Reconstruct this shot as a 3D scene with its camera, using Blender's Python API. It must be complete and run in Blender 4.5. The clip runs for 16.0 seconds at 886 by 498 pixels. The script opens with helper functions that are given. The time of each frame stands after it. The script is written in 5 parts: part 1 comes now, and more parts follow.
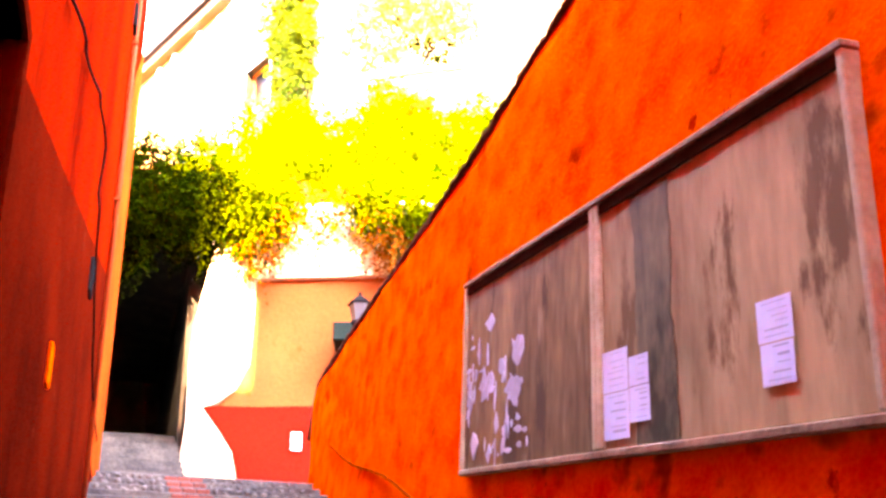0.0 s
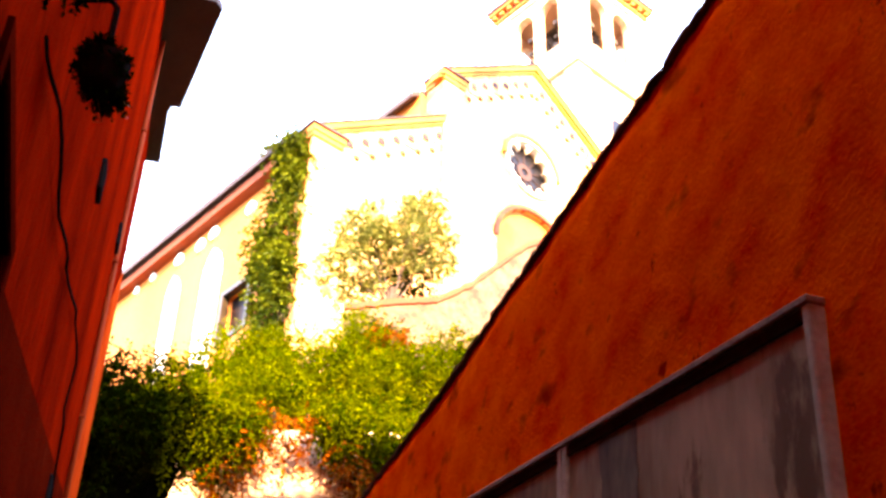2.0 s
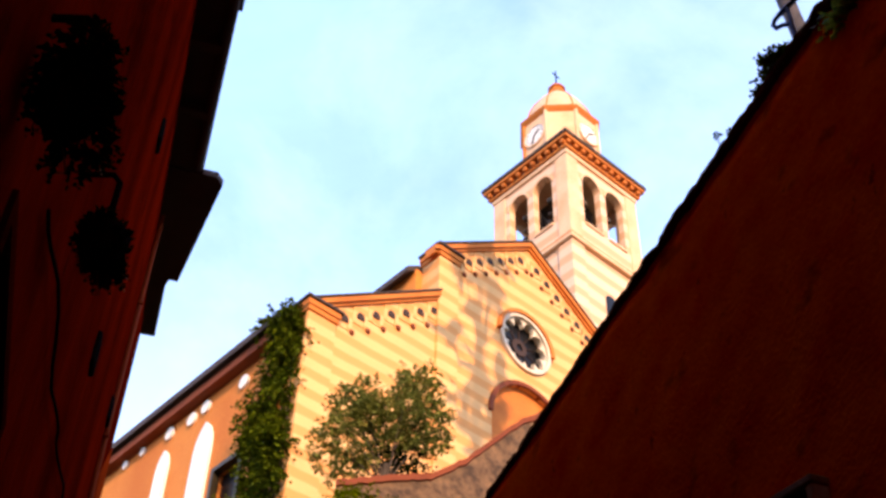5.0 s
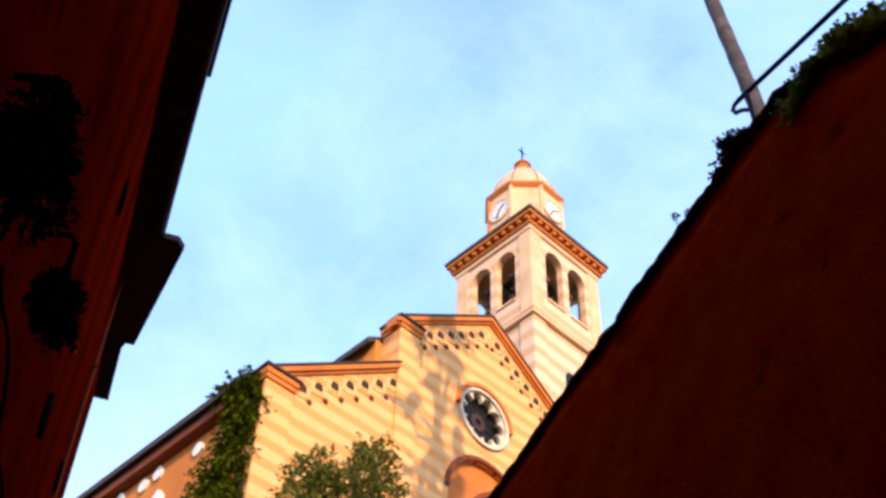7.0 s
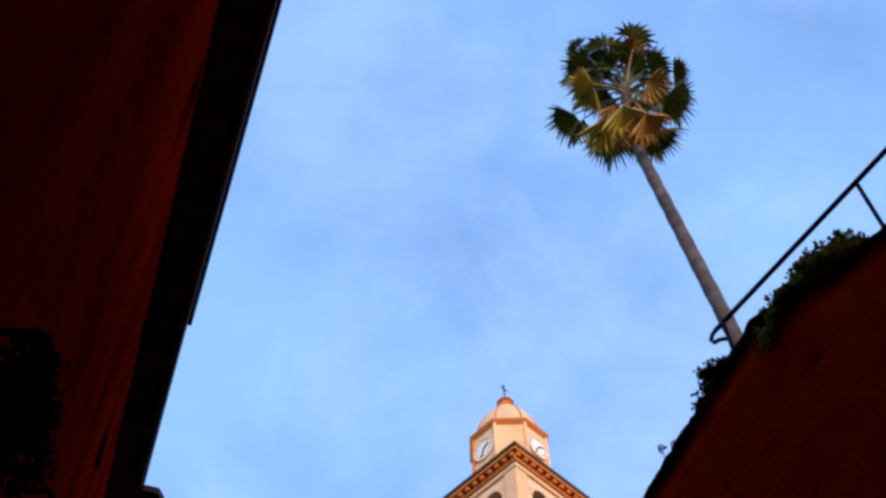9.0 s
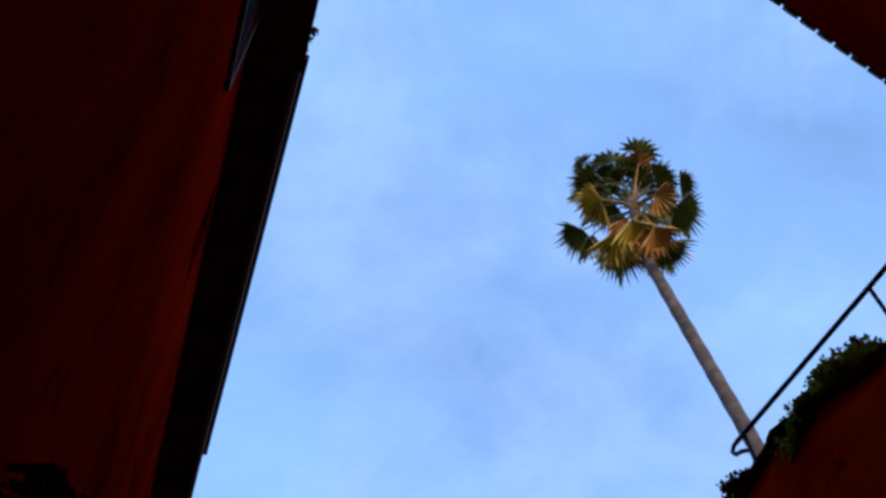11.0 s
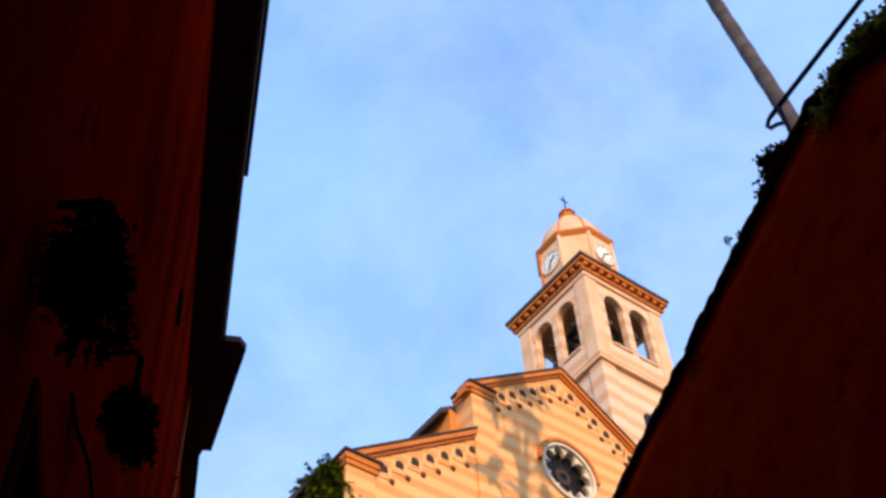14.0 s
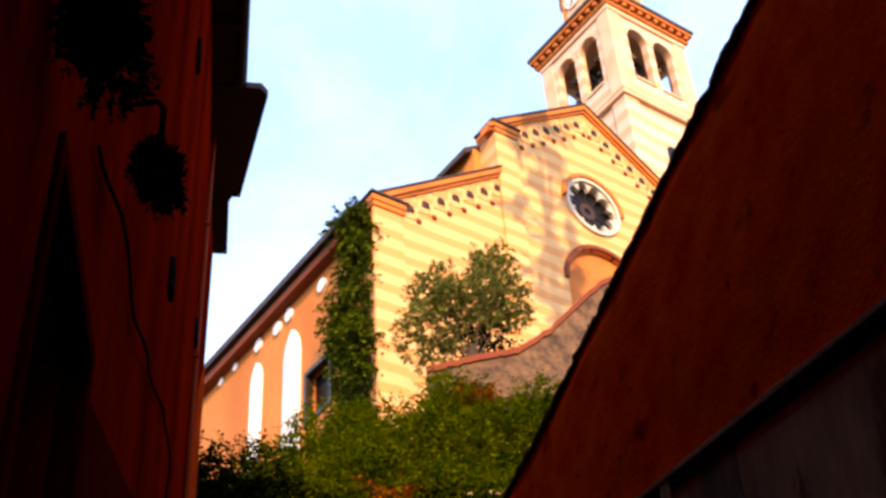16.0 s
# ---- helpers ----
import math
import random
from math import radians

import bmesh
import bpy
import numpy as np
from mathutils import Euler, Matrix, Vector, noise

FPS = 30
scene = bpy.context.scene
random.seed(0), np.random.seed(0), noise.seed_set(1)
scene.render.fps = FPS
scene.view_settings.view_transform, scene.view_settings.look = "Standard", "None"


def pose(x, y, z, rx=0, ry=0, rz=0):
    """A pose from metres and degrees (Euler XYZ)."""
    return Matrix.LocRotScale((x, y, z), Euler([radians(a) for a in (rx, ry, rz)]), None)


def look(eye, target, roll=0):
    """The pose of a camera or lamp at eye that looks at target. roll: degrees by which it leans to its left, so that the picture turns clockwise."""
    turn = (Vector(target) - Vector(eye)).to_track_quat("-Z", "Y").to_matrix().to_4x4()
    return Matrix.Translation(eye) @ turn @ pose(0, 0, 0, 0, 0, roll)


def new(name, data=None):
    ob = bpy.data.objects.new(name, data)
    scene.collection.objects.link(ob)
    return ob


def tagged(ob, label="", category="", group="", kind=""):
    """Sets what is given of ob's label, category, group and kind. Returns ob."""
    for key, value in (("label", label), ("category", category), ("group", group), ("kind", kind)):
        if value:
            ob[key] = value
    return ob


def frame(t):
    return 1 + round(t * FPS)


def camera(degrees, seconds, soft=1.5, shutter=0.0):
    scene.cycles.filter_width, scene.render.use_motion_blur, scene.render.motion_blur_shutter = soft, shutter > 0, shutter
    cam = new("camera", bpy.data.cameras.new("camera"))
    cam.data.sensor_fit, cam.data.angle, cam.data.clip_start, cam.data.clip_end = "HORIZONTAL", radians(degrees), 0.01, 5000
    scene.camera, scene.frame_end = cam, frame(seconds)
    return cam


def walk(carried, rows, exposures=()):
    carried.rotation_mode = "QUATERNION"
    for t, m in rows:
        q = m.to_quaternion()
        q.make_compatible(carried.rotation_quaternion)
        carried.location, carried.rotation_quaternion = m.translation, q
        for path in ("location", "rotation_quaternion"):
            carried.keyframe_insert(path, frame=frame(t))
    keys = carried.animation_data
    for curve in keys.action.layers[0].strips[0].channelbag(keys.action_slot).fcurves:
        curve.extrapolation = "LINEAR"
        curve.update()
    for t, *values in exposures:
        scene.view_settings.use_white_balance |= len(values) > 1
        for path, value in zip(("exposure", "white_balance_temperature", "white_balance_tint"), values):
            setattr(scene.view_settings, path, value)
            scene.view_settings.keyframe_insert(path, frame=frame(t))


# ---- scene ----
cam = camera(39.5, 16.0, soft=3.0)
PATH = [
    (0.0, (0.000, 0.000, 1.600), (0.000, 9.045, 5.864), -0.70),
    (0.5, (-0.002, -0.010, 1.596), (0.018, 8.832, 6.266), -0.34),
    (1.0, (-0.003, -0.020, 1.592), (0.065, 8.581, 6.692), 0.45),
    (1.5, (-0.004, -0.030, 1.590), (0.138, 8.324, 7.085), 0.76),
    (2.0, (0.000, -0.025, 1.596), (0.199, 8.064, 7.472), 1.41),
    (2.5, (0.008, -0.015, 1.603), (0.222, 7.805, 7.832), 1.82),
    (3.0, (0.010, -0.013, 1.605), (0.187, 7.572, 8.119), 1.83),
    (3.5, (0.012, -0.012, 1.606), (0.158, 7.375, 8.345), 1.66),
    (3.7, (0.012, -0.012, 1.606), (0.169, 7.300, 8.425), 1.77),
    (5.8, (-0.022, -0.012, 1.606), (0.180, 7.128, 8.605), 1.80),
    (6.0, (-0.010, -0.012, 1.606), (0.188, 7.099, 8.635), 1.95),
    (6.5, (0.012, -0.012, 1.606), (0.286, 6.916, 8.812), 1.16),
    (7.0, (0.011, -0.011, 1.606), (0.453, 6.730, 8.979), 1.94),
    (7.5, (0.011, -0.011, 1.606), (0.526, 6.397, 9.266), 2.33),
    (8.0, (0.011, -0.011, 1.606), (0.613, 6.008, 9.569), 1.17),
    (8.5, (0.011, -0.011, 1.606), (0.562, 5.549, 9.900), -0.91),
    (9.0, (0.011, -0.011, 1.606), (0.472, 5.180, 10.140), -1.16),
    (9.5, (0.011, -0.011, 1.606), (0.458, 4.842, 10.338), -2.13),
    (10.0, (0.011, -0.011, 1.605), (0.422, 4.509, 10.516), -2.85),
    (10.2, (0.011, -0.011, 1.605), (0.367, 4.472, 10.536), -2.32),
    (11.7, (0.011, -0.011, 1.605), (0.315, 4.265, 10.645), -2.60),
    (12.3, (0.011, -0.011, 1.605), (0.315, 4.448, 10.550), -2.75),
    (12.5, (0.011, -0.011, 1.605), (0.334, 4.712, 10.414), -2.91),
    (13.0, (0.010, -0.010, 1.605), (0.257, 5.162, 10.160), -3.18),
    (13.5, (0.010, -0.010, 1.605), (0.185, 5.804, 9.740), -4.21),
    (14.0, (0.010, -0.010, 1.605), (0.019, 6.347, 9.325), -4.16),
    (14.5, (0.010, -0.010, 1.605), (0.003, 6.731, 8.991), -5.94),
    (15.0, (0.010, -0.010, 1.605), (-0.033, 7.119, 8.617), -6.64),
    (15.5, (0.010, -0.010, 1.605), (-0.151, 7.485, 8.223), -5.53),
    (16.0, (0.010, -0.010, 1.605), (-0.347, 7.794, 7.848), -4.12),
]
EXPOSURES = [(0.0, 7.0, 8200, 24), (0.5, 6.75, 8200, 24), (1.0, 6.2, 8200, 26), (1.5, 5.2, 8200, 26), (2.0, 4.2, 8000, 26), (2.5, 2.95, 7800, 27),
             (3.0, 1.95, 7600, 24), (3.5, 1.45, 7400, 22), (6.0, 1.2, 7000, 17), (7.0, 1.05, 6700, 12), (8.0, 0.75, 6500, 10), (9.0, 0.48, 6300, 9),
             (10.2, 0.45, 6300, 9), (12.5, 0.45, 6300, 9), (13.5, 0.57, 6500, 10), (14.5, 0.7, 6600, 12), (15.5, 1.15, 7000, 16), (16.0, 1.45, 7300, 20)]
walk(cam, [(t, look(eye, target, roll)) for t, eye, target, roll in PATH], EXPOSURES)

# ---- world, sun ----
SUN_AZ, SUN_EL = 165.0, 21.5        # compass from +y towards +x
world = bpy.data.worlds.new("sky")
scene.world = world
world.use_nodes = True
wn, wl = world.node_tree.nodes, world.node_tree.links
wn.clear()
w_out = wn.new("ShaderNodeOutputWorld")
w_bg = wn.new("ShaderNodeBackground")
w_sky = wn.new("ShaderNodeTexSky")
w_sky.sky_type = "NISHITA"
w_sky.sun_disc = False
w_sky.sun_elevation = radians(SUN_EL)
w_sky.sun_rotation = radians(SUN_AZ)
w_sky.dust_density = 1.4
w_sky.ozone_density = 2.2
w_co = wn.new("ShaderNodeTexCoord")
w_map = wn.new("ShaderNodeMapping")
w_map.inputs["Scale"].default_value = (1.2, 2.4, 1.6)
w_noise = wn.new("ShaderNodeTexNoise")
w_noise.inputs["Scale"].default_value = 2.2
w_noise.inputs["Detail"].default_value = 7
w_noise.inputs["Roughness"].default_value = 0.6
w_ramp = wn.new("ShaderNodeMapRange")
w_ramp.inputs["From Min"].default_value = 0.25
w_ramp.inputs["From Max"].default_value = 0.95
w_ramp.inputs["To Min"].default_value = 0.30
w_ramp.inputs["To Max"].default_value = 0.70
w_mix = wn.new("ShaderNodeMix")
w_mix.data_type = "RGBA"
w_mix.inputs["B"].default_value = (2.5, 4.6, 9.4, 1)
w_bg.inputs["Strength"].default_value = 0.15
wl.new(w_co.outputs["Generated"], w_map.inputs["Vector"])
wl.new(w_map.outputs["Vector"], w_noise.inputs["Vector"])
# whiter air towards the horizon
w_sep = wn.new("ShaderNodeSeparateXYZ")
w_low = wn.new("ShaderNodeMapRange")
w_low.inputs["From Min"].default_value, w_low.inputs["From Max"].default_value = 0.70, 0.12
w_air = wn.new("ShaderNodeMix")
w_air.data_type = "RGBA"
w_air.inputs["B"].default_value = (4.8, 5.9, 8.6, 1)
wl.new(w_co.outputs["Generated"], w_sep.inputs[0])
wl.new(w_sep.outputs["Z"], w_low.inputs["Value"])
wl.new(w_low.outputs["Result"], w_air.inputs["Factor"])
wl.new(w_noise.outputs["Fac"], w_ramp.inputs["Value"])
wl.new(w_ramp.outputs["Result"], w_mix.inputs["Factor"])
wl.new(w_sky.outputs["Color"], w_mix.inputs["A"])
wl.new(w_mix.outputs["Result"], w_air.inputs["A"])
# thin torn clouds
w_cmap = wn.new("ShaderNodeMapping")
w_cmap.inputs["Location"].default_value = (0.35, 0.2, 0.1)
w_cmap.inputs["Scale"].default_value = (1.5, 1.1, 2.0)
w_cloud = wn.new("ShaderNodeTexNoise")
w_cloud.inputs["Scale"].default_value = 2.6
w_cloud.inputs["Detail"].default_value = 9
w_cloud.inputs["Roughness"].default_value = 0.62
w_cloud.inputs["Distortion"].default_value = 0.25
w_cr = wn.new("ShaderNodeMapRange")
w_cr.inputs["From Min"].default_value, w_cr.inputs["From Max"].default_value = 0.44, 0.80
w_cr.inputs["To Max"].default_value = 0.20
w_white = wn.new("ShaderNodeMix")
w_white.data_type = "RGBA"
w_white.inputs["B"].default_value = (6.6, 7.7, 9.6, 1)
wl.new(w_co.outputs["Generated"], w_cmap.inputs["Vector"])
wl.new(w_cmap.outputs["Vector"], w_cloud.inputs["Vector"])
wl.new(w_cloud.outputs["Fac"], w_cr.inputs["Value"])
wl.new(w_cr.outputs["Result"], w_white.inputs["Factor"])
wl.new(w_air.outputs["Result"], w_white.inputs["A"])
wl.new(w_white.outputs["Result"], w_bg.inputs["Color"])
wl.new(w_bg.outputs["Background"], w_out.inputs["Surface"])
sun_data = bpy.data.lights.new("sun", "SUN")
sun_data.energy, sun_data.angle, sun_data.color = 2.65, radians(0.5), (1.0, 0.72, 0.44)
sun = new("sun", sun_data)
a_, e_ = radians(SUN_AZ), radians(SUN_EL)
SUN_DIR = Vector((math.sin(a_) * math.cos(e_), math.cos(a_) * math.cos(e_), math.sin(e_)))
sun.matrix_world = look(SUN_DIR * 200, (0, 0, 0))

# ---- materials ----
def material(name, base, other=None, rough=0.8, grain=30.0, patch=1.2, amount=0.5, bump=0.3, stain=None, stain_at=0.62,
             metal=0.0, spec=0.35, stretch=0.62, soft=0.09, per_object=0.0, translucent=0.0, per_island=0.0,
             spread=None, streak=1.0, speck=None):
    """Two scales of colour variation between base and other, stains with a shape of their own, and fine relief."""
    m = bpy.data.materials.new(name)
    m.use_nodes = True
    nt, b = m.node_tree, m.node_tree.nodes["Principled BSDF"]
    n, l = nt.nodes, nt.links
    co = n.new("ShaderNodeTexCoord")
    big = n.new("ShaderNodeTexNoise")
    big.inputs["Scale"].default_value, big.inputs["Detail"].default_value = patch, 6
    fine = n.new("ShaderNodeTexNoise")
    fine.inputs["Scale"].default_value, fine.inputs["Detail"].default_value = grain, 4
    run = n.new("ShaderNodeMapping")
    run.inputs["Scale"].default_value = (1, 1, streak)
    l.new(co.outputs["Object"], run.inputs["Vector"])
    l.new(run.outputs["Vector"], big.inputs["Vector"])
    l.new(run.outputs["Vector"], fine.inputs["Vector"])
    add = n.new("ShaderNodeMath")
    add.operation = "MULTIPLY_ADD"
    add.inputs[1].default_value = 0.45
    l.new(fine.outputs["Fac"], add.inputs[0])
    l.new(big.outputs["Fac"], add.inputs[2])
    rng = n.new("ShaderNodeMapRange")
    rng.inputs["From Min"].default_value, rng.inputs["From Max"].default_value = 0.45, 1.0
    rng.inputs["To Max"].default_value = amount * 2
    if spread:
        rng.inputs["From Min"].default_value, rng.inputs["From Max"].default_value = spread
        rng.inputs["To Max"].default_value = 1.0
    l.new(add.outputs[0], rng.inputs["Value"])
    mix = n.new("ShaderNodeMix")
    mix.data_type = "RGBA"
    mix.inputs["A"].default_value = (*base, 1)
    mix.inputs["B"].default_value = (*(other or [c * 0.6 for c in base]), 1)
    l.new(rng.outputs["Result"], mix.inputs["Factor"])
    colour = mix.outputs["Result"]
    if stain:
        sn = n.new("ShaderNodeTexNoise")
        sn.inputs["Scale"].default_value, sn.inputs["Detail"].default_value, sn.inputs["Roughness"].default_value = patch * 2.3, 8, 0.65
        mp = n.new("ShaderNodeMapping")
        mp.inputs["Scale"].default_value = (1, 1, stretch)
        mp.inputs["Location"].default_value = (3.1, 7.7, 1.3)
        l.new(co.outputs["Object"], mp.inputs["Vector"])
        l.new(mp.outputs["Vector"], sn.inputs["Vector"])
        sr = n.new("ShaderNodeMapRange")
        sr.inputs["From Min"].default_value, sr.inputs["From Max"].default_value = stain_at, stain_at + soft
        l.new(sn.outputs["Fac"], sr.inputs["Value"])
        smx = n.new("ShaderNodeMix")
        smx.data_type = "RGBA"
        smx.inputs["B"].default_value = (*stain, 1)
        l.new(sr.outputs["Result"], smx.inputs["Factor"])
        l.new(colour, smx.inputs["A"])
        colour = smx.outputs["Result"]
    if speck:
        pn = n.new("ShaderNodeTexNoise")
        pn.inputs["Scale"].default_value, pn.inputs["Detail"].default_value, pn.inputs["Roughness"].default_value = speck[0], 3, 0.5
        l.new(run.outputs["Vector"], pn.inputs["Vector"])
        pr = n.new("ShaderNodeMapRange")
        pr.inputs["From Min"].default_value, pr.inputs["From Max"].default_value, pr.inputs["To Max"].default_value = speck[1], speck[1] + 0.14, 0.85
        l.new(pn.outputs["Fac"], pr.inputs["Value"])
        pm = n.new("ShaderNodeMix")
        pm.data_type = "RGBA"
        pm.inputs["B"].default_value = (*speck[2], 1)
        l.new(pr.outputs["Result"], pm.inputs["Factor"])
        l.new(colour, pm.inputs["A"])
        colour = pm.outputs["Result"]
    if per_object or per_island:
        if per_object:
            rnd = n.new("ShaderNodeObjectInfo").outputs["Random"]
        else:
            rnd = n.new("ShaderNodeNewGeometry").outputs["Random Per Island"]
        hs = n.new("ShaderNodeHueSaturation")
        r2 = n.new("ShaderNodeMapRange")
        k = per_object or per_island
        r2.inputs["To Min"].default_value, r2.inputs["To Max"].default_value = 1 - k, 1 + k
        l.new(rnd, r2.inputs["Value"])
        l.new(r2.outputs["Result"], hs.inputs["Value"])
        l.new(colour, hs.inputs["Color"])
        colour = hs.outputs["Color"]
    l.new(colour, b.inputs["Base Color"])
    b.inputs["Roughness"].default_value = rough
    b.inputs["Metallic"].default_value = metal
    b.inputs["Specular IOR Level"].default_value = spec
    if bump:
        bp = n.new("ShaderNodeBump")
        bp.inputs["Strength"].default_value, bp.inputs["Distance"].default_value = bump, 0.03
        l.new(add.outputs[0], bp.inputs["Height"])
        l.new(bp.outputs["Normal"], b.inputs["Normal"])
    if translucent:
        tr = n.new("ShaderNodeBsdfTranslucent")
        ms = n.new("ShaderNodeMixShader")
        ms.inputs["Fac"].default_value = translucent
        l.new(colour, tr.inputs["Color"])
        l.new(b.outputs["BSDF"], ms.inputs[1])
        l.new(tr.outputs["BSDF"], ms.inputs[2])
        l.new(ms.outputs["Shader"], n["Material Output"].inputs["Surface"])
    return m


def striped(name, light, dark, period, rough=0.85):
    """Courses of two stones, laid level, with weathering."""
    m = material(name, light, [c * 0.8 for c in light], rough, grain=14, patch=0.8, amount=0.35, bump=0.25)
    n, l = m.node_tree.nodes, m.node_tree.links
    b = n["Principled BSDF"]
    src = b.inputs["Base Color"].links[0].from_socket
    co = n.new("ShaderNodeTexCoord")
    sep = n.new("ShaderNodeSeparateXYZ")
    l.new(co.outputs["Object"], sep.inputs[0])
    wob = n.new("ShaderNodeTexNoise")
    wob.inputs["Scale"].default_value = 0.9
    l.new(co.outputs["Object"], wob.inputs["Vector"])
    ma = n.new("ShaderNodeMath")
    ma.operation = "MULTIPLY_ADD"
    ma.inputs[1].default_value = 0.12
    l.new(wob.outputs["Fac"], ma.inputs[0])
    l.new(sep.outputs["Z"], ma.inputs[2])
    md = n.new("ShaderNodeMath")
    md.operation = "PINGPONG"
    md.inputs[1].default_value = period / 2
    l.new(ma.outputs[0], md.inputs[0])
    r = n.new("ShaderNodeMapRange")
    r.inputs["From Min"].default_value, r.inputs["From Max"].default_value = period * 0.24, period * 0.30
    l.new(md.outputs[0], r.inputs["Value"])
    mx = n.new("ShaderNodeMix")
    mx.data_type = "RGBA"
    mx.inputs["B"].default_value = (*dark, 1)
    l.new(r.outputs["Result"], mx.inputs["Factor"])
    l.new(src, mx.inputs["A"])
    l.new(mx.outputs["Result"], b.inputs["Base Color"])
    return m


ORANGE = material("orange_plaster", (0.98, 0.112, 0.0014), (0.76, 0.022, 0.0008), 0.92, spec=0.0, stretch=0.7, soft=0.06, grain=38, patch=3.6, bump=0.5,
                  stain=(0.36, 0.012, 0.0008), stain_at=0.64, spread=(0.52, 0.98), streak=1.3, speck=(3.4, 0.60, (0.22, 0.010, 0.0008)))
RED = material("red_plaster", (0.20, 0.0072, 0.0008), (0.06, 0.0018, 0.0005), 0.9, spec=0.0, soft=0.14, grain=18, patch=0.9, bump=0.45,
               stain=(0.035, 0.002, 0.001), stain_at=0.60, spread=(0.55, 0.92), streak=0.35)
RED_PLINTH = material("red_plinth_paint", (0.30, 0.008, 0.0012), (0.22, 0.005, 0.0008), 0.85, spec=0.05, grain=20, patch=0.8, bump=0.25, spread=(0.5, 0.95))
PINK = material("pale_orange_plaster", (0.27, 0.062, 0.013), (0.19, 0.038, 0.007), 0.9, spec=0.1, grain=22, patch=0.9, bump=0.3,
                stain=(0.22, 0.040, 0.003), stain_at=0.62, spread=(0.5, 0.95))
FLANK = material("church_flank_plaster", (0.62, 0.21, 0.038), (0.50, 0.14, 0.022), 0.9, grain=14, patch=0.5, bump=0.2, spread=(0.55, 0.9))
STRIPES = striped("banded_stone", (0.80, 0.43, 0.16), (0.68, 0.29, 0.082), 0.57)
STRIPES_TOWER = striped("banded_tower_stone", (0.82, 0.54, 0.345), (0.66, 0.36, 0.19), 0.9)
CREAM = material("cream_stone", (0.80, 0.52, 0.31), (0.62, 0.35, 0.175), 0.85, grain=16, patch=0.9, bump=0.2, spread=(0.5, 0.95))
TERRA = material("terracotta_moulding", (0.60, 0.185, 0.030), (0.46, 0.12, 0.018), 0.85, grain=18, patch=1.0, bump=0.2, spread=(0.5, 0.95))
WHITE = material("white_paint", (0.80, 0.77, 0.70), (0.66, 0.62, 0.55), 0.7, grain=20, patch=1.0, amount=0.3, bump=0.1)
DARK_GLASS = material("dark_glass", (0.006, 0.006, 0.007), (0.010, 0.010, 0.011), 0.3, spec=0.12, grain=10, patch=1.0, bump=0.05)
ROOF = material("slate_roof", (0.06, 0.04, 0.032), (0.035, 0.025, 0.02), 0.85, grain=12, patch=1.5, amount=0.5, bump=0.5)
RING = material("pale_ring_stone", (0.72, 0.62, 0.47), (0.55, 0.44, 0.30), 0.8, grain=20, patch=1.2, bump=0.15, spread=(0.5, 0.95))
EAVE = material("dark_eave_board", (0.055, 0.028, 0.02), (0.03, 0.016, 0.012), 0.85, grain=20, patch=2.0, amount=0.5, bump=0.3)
DOME = material("dome_plaster", (0.68, 0.46, 0.30), (0.50, 0.32, 0.15), 0.8, grain=14, patch=1.4, amount=0.5, bump=0.25)
# Second leaf colour with shade painted in as near-black green.
SHADE_LEAF = material("leaf_painted_shade", (0.014, 0.019, 0.0004), (0.005, 0.009, 0.0002), 0.7, spec=0.0, grain=3, patch=0.9, amount=0.6, bump=0,
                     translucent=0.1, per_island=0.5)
SOFFIT = material("dark_red_soffit", (0.22, 0.045, 0.01), (0.14, 0.028, 0.006), 0.85, grain=16, patch=1.2, amount=0.5, bump=0.25)
BRONZE = material("bronze", (0.10, 0.07, 0.035), (0.05, 0.04, 0.025), 0.45, grain=20, patch=3.0, metal=0.8, bump=0.1)
IRON = material("black_iron", (0.006, 0.006, 0.007), (0.012, 0.008, 0.006), 0.7, spec=0.0, grain=60, patch=4.0, amount=0.4, bump=0.15, metal=0.0)
RAILING = material("dark_blue_iron_paint", (0.04, 0.11, 0.42), (0.022, 0.06, 0.24), 0.5, spec=0.2, grain=60, patch=4.0, amount=0.4, bump=0.15)
STONE = material("rubble_stone", (0.24, 0.125, 0.055), (0.06, 0.031, 0.014), 0.9, grain=9, patch=3.0, bump=0.7, per_object=0.25, spread=(0.52, 0.88))
STEP = material("grey_step_stone", (0.080, 0.057, 0.038), (0.022, 0.015, 0.011), 0.85, grain=24, patch=3.0, bump=0.5, per_object=0.15, spread=(0.52, 0.9))
COBBLE = material("grey_cobble", (0.10, 0.072, 0.05), (0.03, 0.022, 0.016), 0.85, grain=24, patch=6.0, bump=0.3, per_object=0.45, spread=(0.5, 0.9))
BRICK = material("red_brick", (0.17, 0.026, 0.008), (0.10, 0.016, 0.005), 0.85, grain=24, patch=4.0, amount=0.5, bump=0.35, per_object=0.22)
PLY = material("weathered_board", (0.50, 0.295, 0.135), (0.215, 0.115, 0.046), 0.85, spec=0.05, stretch=0.35, soft=0.07, grain=15, patch=1.5, bump=0.2,
               stain=(0.15, 0.070, 0.024), stain_at=0.55, spread=(0.54, 0.92), streak=0.3, speck=(3.4, 0.58, (0.25, 0.125, 0.05)))
PLY_BROWN = material("brown_weathered_board", (0.34, 0.170, 0.058), (0.115, 0.050, 0.016), 0.85, spec=0.05, stretch=0.35, soft=0.07, grain=15, patch=1.7, bump=0.2,
                     stain=(0.08, 0.034, 0.012), stain_at=0.55, spread=(0.52, 0.90), streak=0.3, speck=(6.0, 0.60, (0.34, 0.20, 0.10)))
